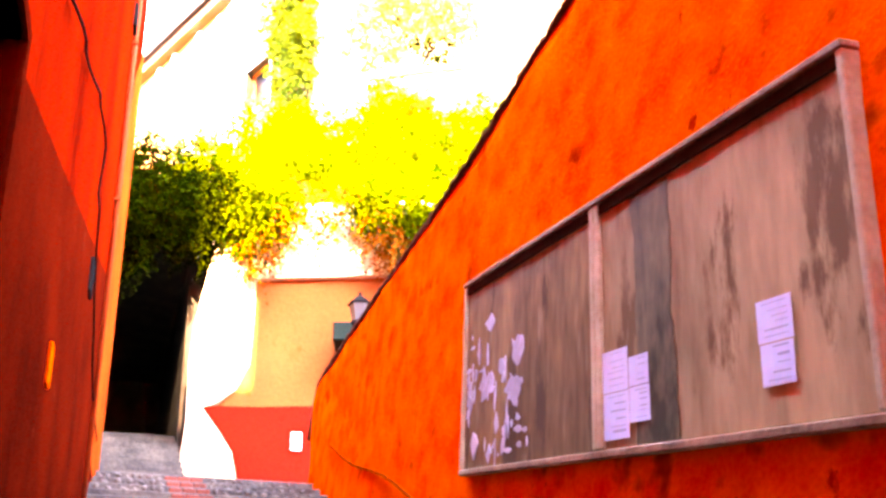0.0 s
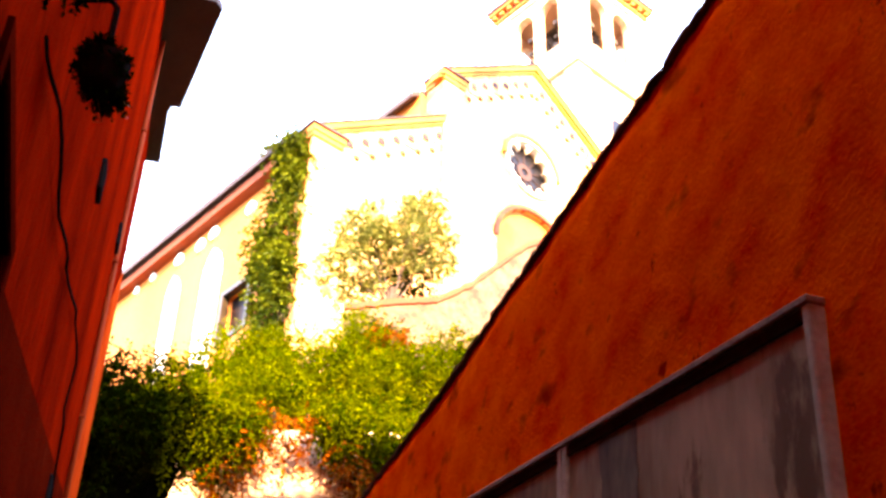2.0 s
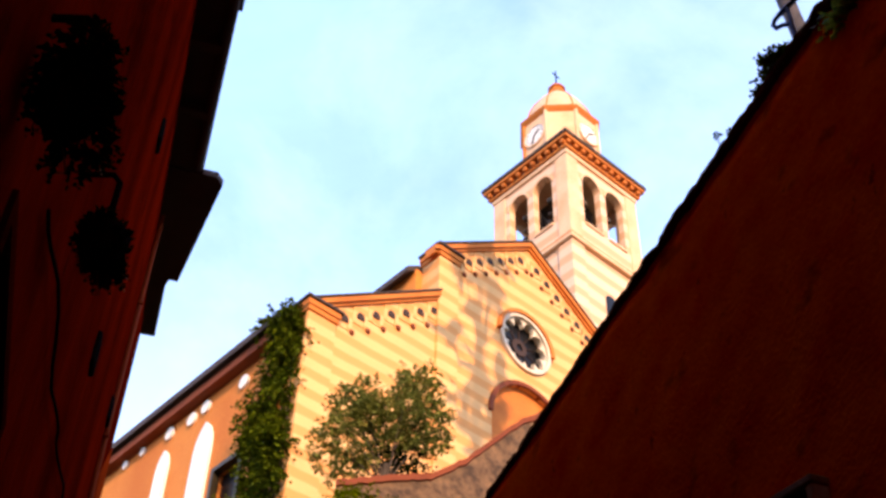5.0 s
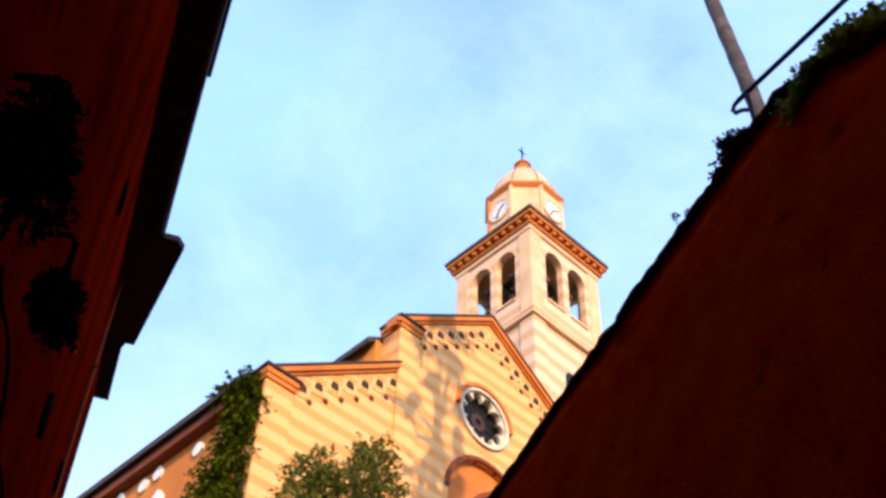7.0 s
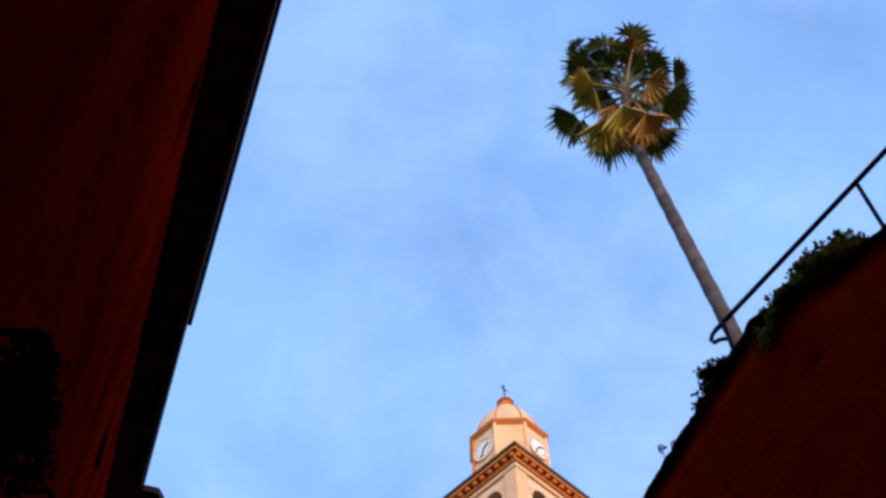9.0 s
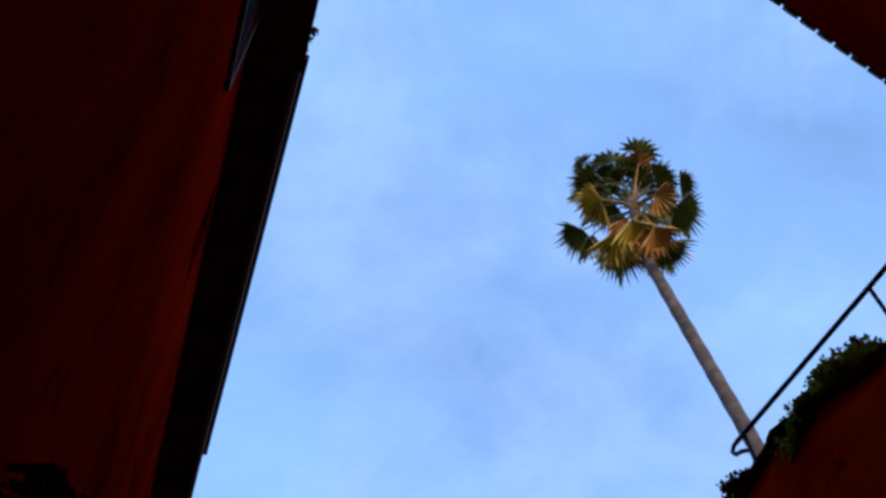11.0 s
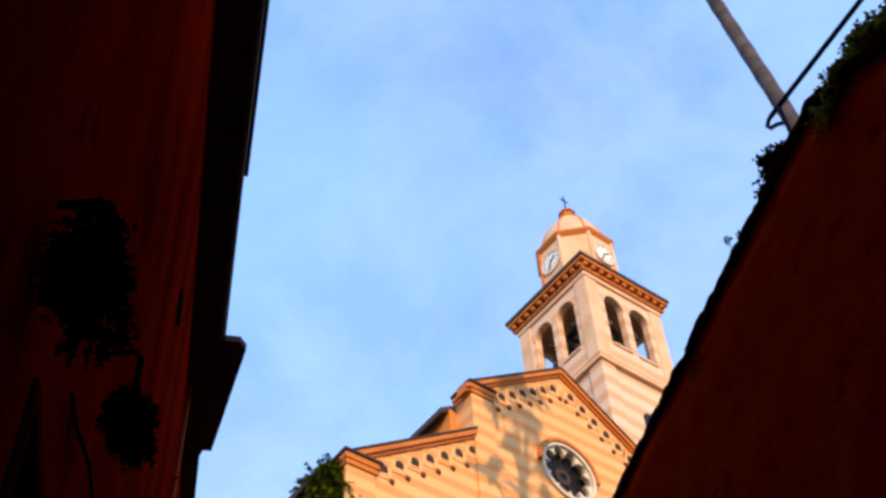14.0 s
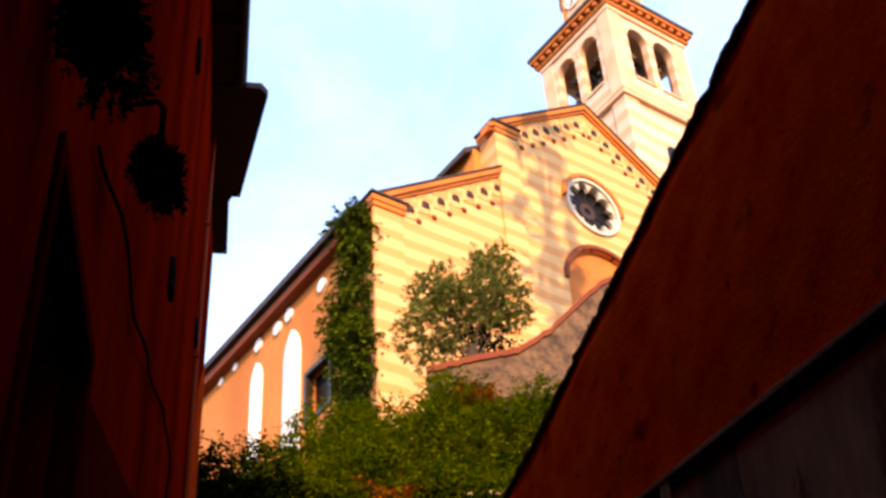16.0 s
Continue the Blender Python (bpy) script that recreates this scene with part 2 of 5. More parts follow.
RAIL = material("brown_rail_wood", (0.34, 0.17, 0.085), (0.13, 0.058, 0.028), 0.8, spec=0.05, grain=40, patch=4.0, bump=0.25, spread=(0.55, 0.95))
PLY_GREY = material("grey_weathered_strip", (0.20, 0.13, 0.060), (0.05, 0.036, 0.017), 0.85, spec=0.05, grain=20, patch=2.4, bump=0.25, spread=(0.54, 0.86), streak=0.5)
WOOD = material("old_frame_wood", (0.52, 0.36, 0.21), (0.30, 0.18, 0.09), 0.8, spec=0.05, grain=40, patch=4.0, bump=0.25, spread=(0.55, 0.95))
PAPER = material("white_paper", (0.64, 0.58, 0.76), (0.44, 0.39, 0.54), 0.7, grain=16, patch=4.0, amount=0.3, bump=0.05)
INK = material("grey_print", (0.40, 0.36, 0.46), None, 0.7, bump=0)
EARTH = material("garden_earth", (0.11, 0.085, 0.05), (0.06, 0.07, 0.03), 0.95, grain=6, patch=0.8, amount=0.7, bump=0.7)
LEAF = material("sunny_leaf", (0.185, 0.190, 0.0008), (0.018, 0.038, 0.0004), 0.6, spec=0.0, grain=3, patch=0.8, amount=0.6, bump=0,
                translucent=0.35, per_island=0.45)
SHRUB = material("bright_shrub_leaf", (0.30, 0.34, 0.03), (0.09, 0.12, 0.012), 0.45, spec=0.3, grain=3, patch=2.5, bump=0, translucent=0.5, per_island=0.5, spread=(0.5, 0.95))
IVY = material("ivy_leaf", (0.135, 0.155, 0.004), (0.03, 0.05, 0.003), 0.5, spec=0.03, grain=3, patch=0.9, amount=0.6, bump=0,
               translucent=0.2, per_island=0.5)
OLIVE = material("olive_leaf", (0.27, 0.265, 0.045), (0.11, 0.125, 0.026), 0.55, spec=0.05, grain=3, patch=1.0, amount=0.6, bump=0,
                 translucent=0.25, per_island=0.45)
RUST_LEAF = material("dry_creeper_leaf", (0.34, 0.09, 0.005), (0.20, 0.055, 0.004), 0.7, spec=0.0, grain=3, patch=1.0, amount=0.6, bump=0,
                     translucent=0.2, per_island=0.4)
PALM_LEAF = material("palm_leaf", (0.085, 0.088, 0.008), (0.010, 0.014, 0.003), 0.4, grain=4, patch=1.0, amount=0.5, bump=0,
                     translucent=0.15, per_island=0.35)
# Yellow fronds: sunlight painted into the colour, with some drying.
PALM_SUN_AND_DRY = material("sunlit_and_dry_palm_leaf", (0.30, 0.21, 0.018), (0.11, 0.075, 0.008), 0.5, grain=4, patch=1.4, bump=0, translucent=0.15, per_island=0.3, spread=(0.5, 0.95))
PALM_DRY = material("dry_palm_leaf", (0.28, 0.13, 0.020), (0.12, 0.055, 0.010), 0.7, grain=4, patch=1.0, amount=0.5, bump=0, per_island=0.4)
TRUNK = material("palm_bark", (0.095, 0.072, 0.066), (0.03, 0.024, 0.022), 0.9, grain=9, patch=3.0, bump=0.6, spread=(0.5, 0.9))
BARK = material("grey_bark", (0.09, 0.062, 0.04), (0.045, 0.032, 0.022), 0.9, grain=20, patch=3.0, amount=0.6, bump=0.5)
PIPE = material("pipe_paint", (0.26, 0.035, 0.006), (0.17, 0.02, 0.004), 0.8, spec=0.05, grain=20, patch=2.0, amount=0.4, bump=0.1)
SHUTTER = material("green_shutter_paint", (0.008, 0.014, 0.008), (0.004, 0.008, 0.005), 0.6, spec=0.05, grain=25, patch=2.0, amount=0.5, bump=0.15)
# Passage stone, darkened in colour to paint its deep shade.
SHADE_STONE = material("shade_dark_stone", (0.055, 0.042, 0.032), (0.022, 0.016, 0.012), 0.9, grain=9, patch=3.0, bump=0.7, spread=(0.5, 0.9))
# Cream that paints sunlight onto parts of the orange end wall.
SUNLIT_PLASTER = material("sunlit_cream_plaster", (0.66, 0.44, 0.27), (0.50, 0.28, 0.14), 0.9, spec=0.1, grain=22, patch=1.4, bump=0.3, spread=(0.55, 0.95))
MILK = material("frosted_lamp_glass", (0.055, 0.045, 0.045), (0.035, 0.03, 0.03), 0.35, grain=10, patch=2.0, amount=0.4, bump=0.05)


# ---- mesh helpers ----
def finish(name, bm, mat, parent=None, smooth=False):
    me = bpy.data.meshes.new(name)
    bmesh.ops.recalc_face_normals(bm, faces=bm.faces[:])
    bm.to_mesh(me)
    bm.free()
    for mt in (mat if isinstance(mat, (list, tuple)) else [mat]):
        me.materials.append(mt)
    if smooth:
        for p in me.polygons:
            p.use_smooth = True
    ob = new(name, me)
    if parent:
        ob.parent = parent
    return ob


def part(name, bm, mat, parent, label="", smooth=False):
    return tagged(finish(name, bm, mat, parent, smooth), label)


def thing(name, label, category, m=None, group="", kind=""):
    ob = tagged(new(name), label, category, group, kind)
    ob.empty_display_size = 0.2
    if m:
        ob.matrix_world = m
    return ob


def box(bm, x0, x1, y0, y1, z0, z1, bevel=0.0):
    v = [bm.verts.new((x, y, z)) for x in (x0, x1) for y in (y0, y1) for z in (z0, z1)]
    fs = [bm.faces.new([v[i] for i in q]) for q in ((0, 1, 3, 2), (4, 6, 7, 5), (0, 4, 5, 1), (2, 3, 7, 6), (0, 2, 6, 4), (1, 5, 7, 3))]
    if bevel:
        es = {e for f in fs for e in f.edges}
        bmesh.ops.bevel(bm, geom=list(es), offset=bevel, segments=1, affect="EDGES")
    return bm


def boxed(*a, **k):
    return box(bmesh.new(), *a, **k)


def tube(bm, pts, radii, sides=8, cap=True):
    """A tapered tube along points."""
    pts = [Vector(p) for p in pts]
    rings = []
    for i, p in enumerate(pts):
        d = (pts[min(i + 1, len(pts) - 1)] - pts[max(i - 1, 0)]).normalized()
        x = d.orthogonal().normalized() if not rings else (px - d * px.dot(d)).normalized()
        px = x
        y = d.cross(x)
        r = radii[i] if isinstance(radii, (list, tuple)) else radii
        rings.append([bm.verts.new(p + x * (r * math.cos(2 * math.pi * k / sides)) + y * (r * math.sin(2 * math.pi * k / sides))) for k in range(sides)])
    for a, b in zip(rings, rings[1:]):
        for k in range(sides):
            bm.faces.new((a[k], a[(k + 1) % sides], b[(k + 1) % sides], b[k]))
    if cap:
        bm.faces.new(rings[0][::-1])
        bm.faces.new(rings[-1])
    return bm


def lathe(bm, profile, sides=8, turn=0.0, centre=(0, 0)):
    rings = []
    for r, z in profile:
        rings.append([bm.verts.new((centre[0] + r * math.cos(2 * math.pi * k / sides + turn), centre[1] + r * math.sin(2 * math.pi * k / sides + turn), z)) for k in range(sides)])
    for a, b in zip(rings, rings[1:]):
        for k in range(sides):
            bm.faces.new((a[k], a[(k + 1) % sides], b[(k + 1) % sides], b[k]))
    bm.faces.new(rings[0][::-1])
    bm.faces.new(rings[-1])
    return bm


def panel(outline, holes, depth, place):
    """A plate in the (s, z) plane with holes through it, depth thick; place(s, d, z) gives the point."""
    bm = bmesh.new()
    loops = []
    for loop in [outline, *holes]:
        vs = [bm.verts.new((s, 0, z)) for s, z in loop]
        loops.append([bm.edges.new((vs[i], vs[(i + 1) % len(vs)])) for i in range(len(vs))])
    bmesh.ops.triangle_fill(bm, use_beauty=True, use_dissolve=False, edges=[e for l in loops for e in l], normal=(0, -1, 0))
    ret = bmesh.ops.extrude_face_region(bm, geom=bm.faces[:])
    for e in ret["geom"]:
        if isinstance(e, bmesh.types.BMVert):
            e.co.y = depth
    for v in bm.verts:
        v.co = place(*v.co)
    return bm


def arch(cx, half, z0, spring, n=12, rise=1.0):
    """The outline of an arched opening."""
    return [(cx - half, z0), (cx + half, z0)] + [(cx + half * math.cos(math.pi * i / n), spring + half * rise * math.sin(math.pi * i / n)) for i in range(n + 1)]


def circle(cx, cz, r, n=28):
    return [(cx + r * math.cos(2 * math.pi * i / n), cz + r * math.sin(2 * math.pi * i / n)) for i in range(n)]


def same(s, d, z):
    return Vector((s, d, z))


def leaves(bm, spots, size, count, seed, droop=0.3, slim=0.30, reach=1.0):
    """Leafy twigs round spots (x, y, z, radius): each twig leaves its clump outwards, bends down, and carries small bent leaves on both sides."""
    rnd = random.Random(seed)
    tot = sum(s[3] ** 2 for s in spots)
    for x, y, z, r in spots:
        for _ in range(max(2, int(count * r * r / tot / 8))):
            d = Vector((rnd.gauss(0, 1), rnd.gauss(0, 1), rnd.gauss(0, 0.8))).normalized()
            c = Vector((x, y, z)) + d * r * (0.25 + 0.7 * rnd.random() ** 0.5)
            way = (d + Vector((rnd.gauss(0, 0.5), rnd.gauss(0, 0.5), rnd.gauss(0, 0.4) - droop * 0.5))).normalized()
            side = way.cross(Vector((rnd.gauss(0, 0.4), rnd.gauss(0, 0.4), 1))).normalized()
            long = size * rnd.uniform(2.2, 4.4) * reach
            for k in range(8):
                f = (k + 0.5) / 8
                base = c + way * long * f + Vector((0, 0, -droop * long * 0.45 * f * f))
                q = (way * 0.55 + side * (1 if k % 2 else -1) * rnd.uniform(0.5, 1.1) + Vector((rnd.gauss(0, 0.3), rnd.gauss(0, 0.3), rnd.gauss(0, 0.3) - droop * 0.4))).normalized()
                w = q.cross(Vector((rnd.gauss(0, 0.5), rnd.gauss(0, 0.5), 1))).normalized()
                n = size * (0.55 + 0.65 * rnd.random()) * (1.1 - 0.35 * f)
                up = q.cross(w) * n * 0.14
                a, b, t, e = bm.verts.new(base + q * n * 0.45 - w * n * slim + up), bm.verts.new(base + q * n * 0.45 + w * n * slim + up), bm.verts.new(base + q * n), bm.verts.new(base)
                bm.faces.new((e, a, t))
                bm.faces.new((e, t, b))
    return bm


# ---- plan: the alley runs along ALONG; ACROSS points to its noticeboard side; heights from the eye ----
EYE = 1.6
ALONG, ACROSS = Vector((-0.2793, 0.9602, 0)), Vector((0.9602, 0.2793, 0))
L_ALONG = Vector((math.sin(radians(-13.5)), math.cos(radians(-13.5)), 0))
L_ACROSS = Vector((L_ALONG.y, -L_ALONG.x, 0))


def alley(a, p, h):
    """a metres along, p across, h above the eye."""
    return ALONG * a + ACROSS * p + Vector((0, 0, h + EYE))


def on_wall(a, h, off=0.0):
    """A point on the battered wall, off metres proud of it."""
    return alley(a, 1.99 + 0.05 * h - off, h)


def left(a, p, h):
    return L_ALONG * a + L_ACROSS * p + Vector((0, 0, h + EYE))


def polar(az, dist, h):
    return Vector((math.sin(radians(az)) * dist, math.cos(radians(az)) * dist, h + EYE))


STAIR_SLOPE, STAIR_FOOT = 0.382, -1.62


def smooth01(x, a, b):
    t = min(1, max(0, (x - a) / (b - a)))
    return t * t * (3 - 2 * t)


def terrain(x, y):
    """Height of the hill, from the eye."""
    a, p = ALONG.x * x + ALONG.y * y, ACROSS.x * x + ACROSS.y * y
    street = STAIR_FOOT + STAIR_SLOPE * max(-9, min(a, 12.6)) - 0.35
    top = 9.8 + 2.5 * smooth01(p, 1.5, 4.5)
    hill = 6.2 + (top - 6.2) * min(1, max(0, (a - 15.6) / 5.6)) + (13.0 - top) * smooth01(a, 27, 33)
    h = street if a < 15.4 else hill
    if -0.9 < p < 1.35 and 15.0 < a < 21.6:
        h = 3.3
    if p > 2.55 and a < 15.4:
        rise = 1 - smooth01(a, 7, 10.5) * (1 - smooth01(p, 5.5, 7.5))
        h = max(street, min(3.7 + max(0, p - 3.2) * 0.75 * rise, 13.3)) if a > 1.0 else street
        if a > 11.4 and p < 7.2:
            h = street
    if p < -6 and a < 15.4:
        h = street + min(10, (-6 - p) * 0.5)
    if p < -0.5 and 15.4 < a < 30:
        h -= 1.5
    far = math.hypot(x, y)
    h += (-6 - h) * smooth01(far, 70, 240)
    return h


# ---- ground ----
bm = bmesh.new()
ticks = [-900, -400, -200, -120, -80, -60] + [-50 + 5 * i for i in range(5)] + [-25 + 0.5 * i for i in range(112)] + [32 + 6 * i for i in range(6)] + [80, 120, 200, 400, 900]
tx = [t - 3 for t in ticks]
grid = [[bm.verts.new((x, y, terrain(x, y) + EYE + 0.12 * noise.noise(Vector((x * 0.9, y * 0.9, 0))))) for y in ticks] for x in tx]
for i in range(len(tx) - 1):
    for j in range(len(ticks) - 1):
        bm.faces.new((grid[i][j], grid[i + 1][j], grid[i + 1][j + 1], grid[i][j + 1]))
tagged(finish("ground", bm, EARTH, smooth=True), "dark garden earth of a steep terraced hillside", "ground", kind="structure")


# ---- noticeboard wall ----
def wall_top(a):
    """Height of the wall's rim: level along the alley, falling at the near end, rising a little and rounding off at the far one."""
    top = 4.085 - 0.66 * max(0, 2.2 - a) + 0.27 * smooth01(a, 6.2, 12.4) - 0.5 * smooth01(a, 12.25, 12.86) ** 2
    return top + 0.012 * noise.noise(Vector((a * 1.7, 0, 3))) + 0.014 * noise.noise(Vector((a * 6, 0, 1))) + 0.014 * noise.noise(Vector((a * 17, 0, 4)))


def noticeboard_wall():
    bm = bmesh.new()
    rnd = random.Random(4)
    na, nh = 320, 30
    a0, a1 = 0.3, 12.86
    front, back = [], []
    for i in range(na + 1):
        a = a0 + (a1 - a0) * i / na
        top = wall_top(a) - 0.03
        bot = STAIR_FOOT + STAIR_SLOPE * a - 0.6
        col = []
        for j in range(nh + 1):
            h = bot + (top - bot) * j / nh
            bulge = 0.025 * noise.noise(Vector((a * 0.8, h * 0.8, 0))) + 0.012 * noise.noise(Vector((a * 3, h * 3, 5)))
            edge = 0.02 * smooth01(h, top - 0.06, top)
            endr = 0.2 * smooth01(a, 12.5, 12.86) ** 2
            col.append(bm.verts.new(on_wall(a, h, bulge - edge - endr)))
        front.append(col)
        back.append([bm.verts.new(alley(a, 2.75, top - 0.03)), bm.verts.new(alley(a, 2.75, bot))])
    for i in range(na):
        for j in range(nh):
            bm.faces.new((front[i][j], front[i + 1][j], front[i + 1][j + 1], front[i][j + 1]))
        bm.faces.new((front[i][nh], front[i + 1][nh], back[i + 1][0], back[i][0]))
        bm.faces.new((back[i][0], back[i + 1][0], back[i + 1][1], back[i][1]))
        bm.faces.new((back[i][1], back[i + 1][1], front[i + 1][0], front[i][0]))
    bm.faces.new(front[0] + back[0])
    bm.faces.new(front[na] + back[na])
    return tagged(finish("wall_east", bm, ORANGE, smooth=True), "battered orange plastered retaining wall with dark stains", "wall", kind="structure")


east = noticeboard_wall()
# weathered mortar capping on the rim
bm = bmesh.new()
rows_ = []
for i in range(421):
    a = 0.32 + 12.5 * i / 420
    top, out = wall_top(a), 0.012 + 0.012 * noise.noise(Vector((a * 9, 2, 0))) + 0.008 * noise.noise(Vector((a * 31, 5, 0)))
    low = 0.045 + 0.02 * noise.noise(Vector((a * 5, 7, 0)))
    rows_.append([bm.verts.new(p) for p in (on_wall(a, top - low, out - 0.02), on_wall(a, top - low + 0.006, out), on_wall(a, top - 0.012, out + 0.002), on_wall(a, top, out - 0.03), alley(a, 2.76, top - 0.01), alley(a, 2.76, top - 0.08))])
for q, r in zip(rows_, rows_[1:]):
    for k in range(6):
        bm.faces.new((q[k], q[(k + 1) % 6], r[(k + 1) % 6], r[k]))
bm.faces.new(rows_[0])
bm.faces.new(rows_[-1])
part("capping", bm, material("weathered_mortar", (0.12, 0.055, 0.03), (0.05, 0.024, 0.014), 0.95, spec=0.0, grain=24, patch=3.0, bump=0.6, spread=(0.5, 0.9)), east, "dark weathered mortar capping")
bm = bmesh.new()
tube(bm, [on_wall(a, STAIR_FOOT + STAIR_SLOPE * a + 0.62 + 0.03 * math.sin(a * 2.3), 0.02) for a in [0.5 + 0.4 * i for i in range(28)]], 0.012, 6)
LEDGE = material("cracked_plaster_edge", (0.30, 0.035, 0.001), (0.16, 0.015, 0.001), 0.95, spec=0.0, grain=30, patch=4.0, amount=0.8, bump=0.4)
part("plaster_ledge", bm, LEDGE, east)


bm = bmesh.new()
box(bm, 11.45, 11.85, 2.4, 7.6, 2.5, 4.15)
for v in bm.verts:
    v.co = alley(*v.co)
part("return_wall", bm, ORANGE, east)


# ---- left house ----
def left_house():
    house = thing("house", "tall red-orange plastered house with a dark eave", "house")
    W = -0.58
    hb, ht = -6.0, 10.35
    win = [[(2.75, -0.45), (3.8, -0.45), (3.8, 2.5), (2.75, 2.5)]]
    bm = panel([(-9, hb), (12.8, hb), (12.8, ht), (-9, ht)], win + [[(4.3, 8.4), (4.75, 8.4), (4.75, 9.6), (4.3, 9.6)]], 0.45, lambda s, d, z: left(s, W - d, z))
    part("wall", bm, RED, house)
    bm = bmesh.new()
    vs = [left(12.8, W, hb), left(12.8, W - 7, hb), left(-9, W - 7, hb), left(-9, W - 0.45, hb)]
    for p, q in zip([left(12.8, W - 0.45, hb)] + vs[1:3], vs[1:]):
        f = [bm.verts.new(p), bm.verts.new(q), bm.verts.new(q + Vector((0, 0, ht - hb))), bm.verts.new(p + Vector((0, 0, ht - hb)))]
        bm.faces.new(f)
    part("rear_wall", bm, RED, house)
    return house, W


house, LW = left_house()
# the eave: two lengths of board, the far one deeper and turning with the roof's end
EH = 10.0


def slab(pts, h0, h1):
    bm = bmesh.new()
    lo = [bm.verts.new((p.x, p.y, EYE + h0)) for p in pts]
    hi = [bm.verts.new((p.x, p.y, EYE + h1)) for p in pts]
    bm.faces.new(lo)
    bm.faces.new(hi[::-1])
    for i in range(len(pts)):
        j = (i + 1) % len(pts)
        bm.faces.new((lo[i], lo[j], hi[j], hi[i]))
    return bm


part("eave", slab([left(3.2, -0.075, 0), left(7.35, -0.145, 0), left(7.35, -0.185, 0), left(9.6, -0.21, 0), left(9.6, -0.9, 0), left(3.2, -0.9, 0)], EH, EH + 0.14), EAVE, house, "dark timber eave")
part("near_eave", slab([left(-9, -0.09, 0), left(3.2, -0.11, 0), left(3.2, -0.9, 0), left(-9, -0.9, 0)], EH + 0.02, EH + 0.16), EAVE, house)
tip, low_, cor = polar(-13.33, EH / math.tan(radians(45.84)), 0), polar(-14.73, EH / math.tan(radians(41.15)), 0), polar(-16.25, EH / math.tan(radians(39.28)), 0)
part("far_eave", slab([tip, low_, low_ - L_ACROSS * 0.1, cor, cor - L_ACROSS * 3, left(9.6, -3, 0), left(9.6, -0.05, 0)], EH - 0.02, EH + 0.07), EAVE, house, "deeper dark stone eave at the roof's end")
bm = bmesh.new()
lo = [left(-9, -0.14, EH + 0.17), left(12.85, -0.4, EH + 0.21), left(12.85, -7.9, EH + 0.2), left(-9, -7.9, EH + 0.16)]
hi = [left(-6, -3.9, EH + 2.3), left(9.5, -3.9, EH + 2.3)]
v = [bm.verts.new(p) for p in lo + hi]
for q in ((0, 1, 5, 4), (1, 2, 5), (2, 3, 4, 5), (3, 0, 4), (3, 2, 1, 0)):
    bm.faces.new([v[i] for i in q])
part("roof", bm, ROOF, house)

# ---- stairs ----
stairs = thing("stairs", "worn grey stone stairs with a red brick strip up the middle", "stairs", kind="structure")
TREAD, RISER = 0.42, 0.42 * STAIR_SLOPE
n0, n1 = -16, 30
for k in range(n0, n1):
    a = k * TREAD
    h = STAIR_FOOT + STAIR_SLOPE * a
    p0 = -0.62 - 0.04 * max(0, a)
    bm = bmesh.new()
    box(bm, a, a + TREAD + (0.1 if k < n1 - 1 else 4.6), p0 - 0.3, 2.2, h - 0.5, h + RISER, bevel=0.006)
    for vv in bm.verts:
        vv.co = alley(*vv.co) + Vector((0, 0, 0.012 * noise.noise(vv.co * 3)))
    finish("step", bm, STEP, stairs)
STRIP = bmesh.new()
box(STRIP, -0.012, 0.06, -0.06, 0.06, -0.03, 0.03, bevel=0.006)
brick = finish("brick", STRIP, BRICK, stairs)
first = True
for k in range(12, n1):
    a, h = k * TREAD, STAIR_FOOT + STAIR_SLOPE * k * TREAD
    for c in range(3):
        for r in range(2):
            m = Matrix.Translation(alley(a, 0.72 + c * 0.125 + 0.012 * (r % 2), h + 0.045 + r * 0.066)) @ Matrix.Rotation(radians(106.2), 4, "Z")
            if first:
                brick.matrix_basis, first = m, False
            else:
                b = new("brick", brick.data)
                b.parent = stairs
                b.matrix_basis = m

# cobbles bedded in the risers of the upper steps
rnd = random.Random(15)
cob = None
for k in range(n1 - 3, n1):
    a, h = k * TREAD, STAIR_FOOT + STAIR_SLOPE * k * TREAD
    for row in range(2):
        p = -0.95 + 0.05 * row
        while p < 2.0:
            w = rnd.uniform(0.05, 0.13)
            if not 0.64 < p + w / 2 < 1.06:
                m = Matrix.Translation(alley(a + 0.004, p + w / 2, h + 0.045 + 0.07 * row + rnd.uniform(-0.018, 0.018))) @ Matrix.Rotation(radians(16.2), 4, "Z") @ Matrix.Rotation(rnd.uniform(-0.5, 0.5), 4, "Y") @ Matrix.Diagonal((w * rnd.uniform(0.32, 0.46), 0.018, rnd.uniform(0.018, 0.036), 1))
                if cob is None:
                    bm = bmesh.new()
                    bmesh.ops.create_icosphere(bm, subdivisions=1, radius=1.0)
                    cob = finish("cobble", bm, COBBLE, stairs, smooth=True)
                    cob.matrix_basis = m
                else:
                    b = new("cobble", cob.data)
                    b.parent, b.matrix_basis = stairs, m
            p += w

# darker dado on the house wall, rising with the stairs
bm = bmesh.new()
dado = [(3.9, 2.42), (12.78, 5.23), (12.78, 2.0), (3.9, -1.0)]
lo = [bm.verts.new(left(a, LW + 0.012, h)) for a, h in dado]
hi = [bm.verts.new(left(a, LW - 0.05, h)) for a, h in dado]
bm.faces.new(lo)
for i in range(4):
    bm.faces.new((lo[i], lo[(i + 1) % 4], hi[(i + 1) % 4], hi[i]))
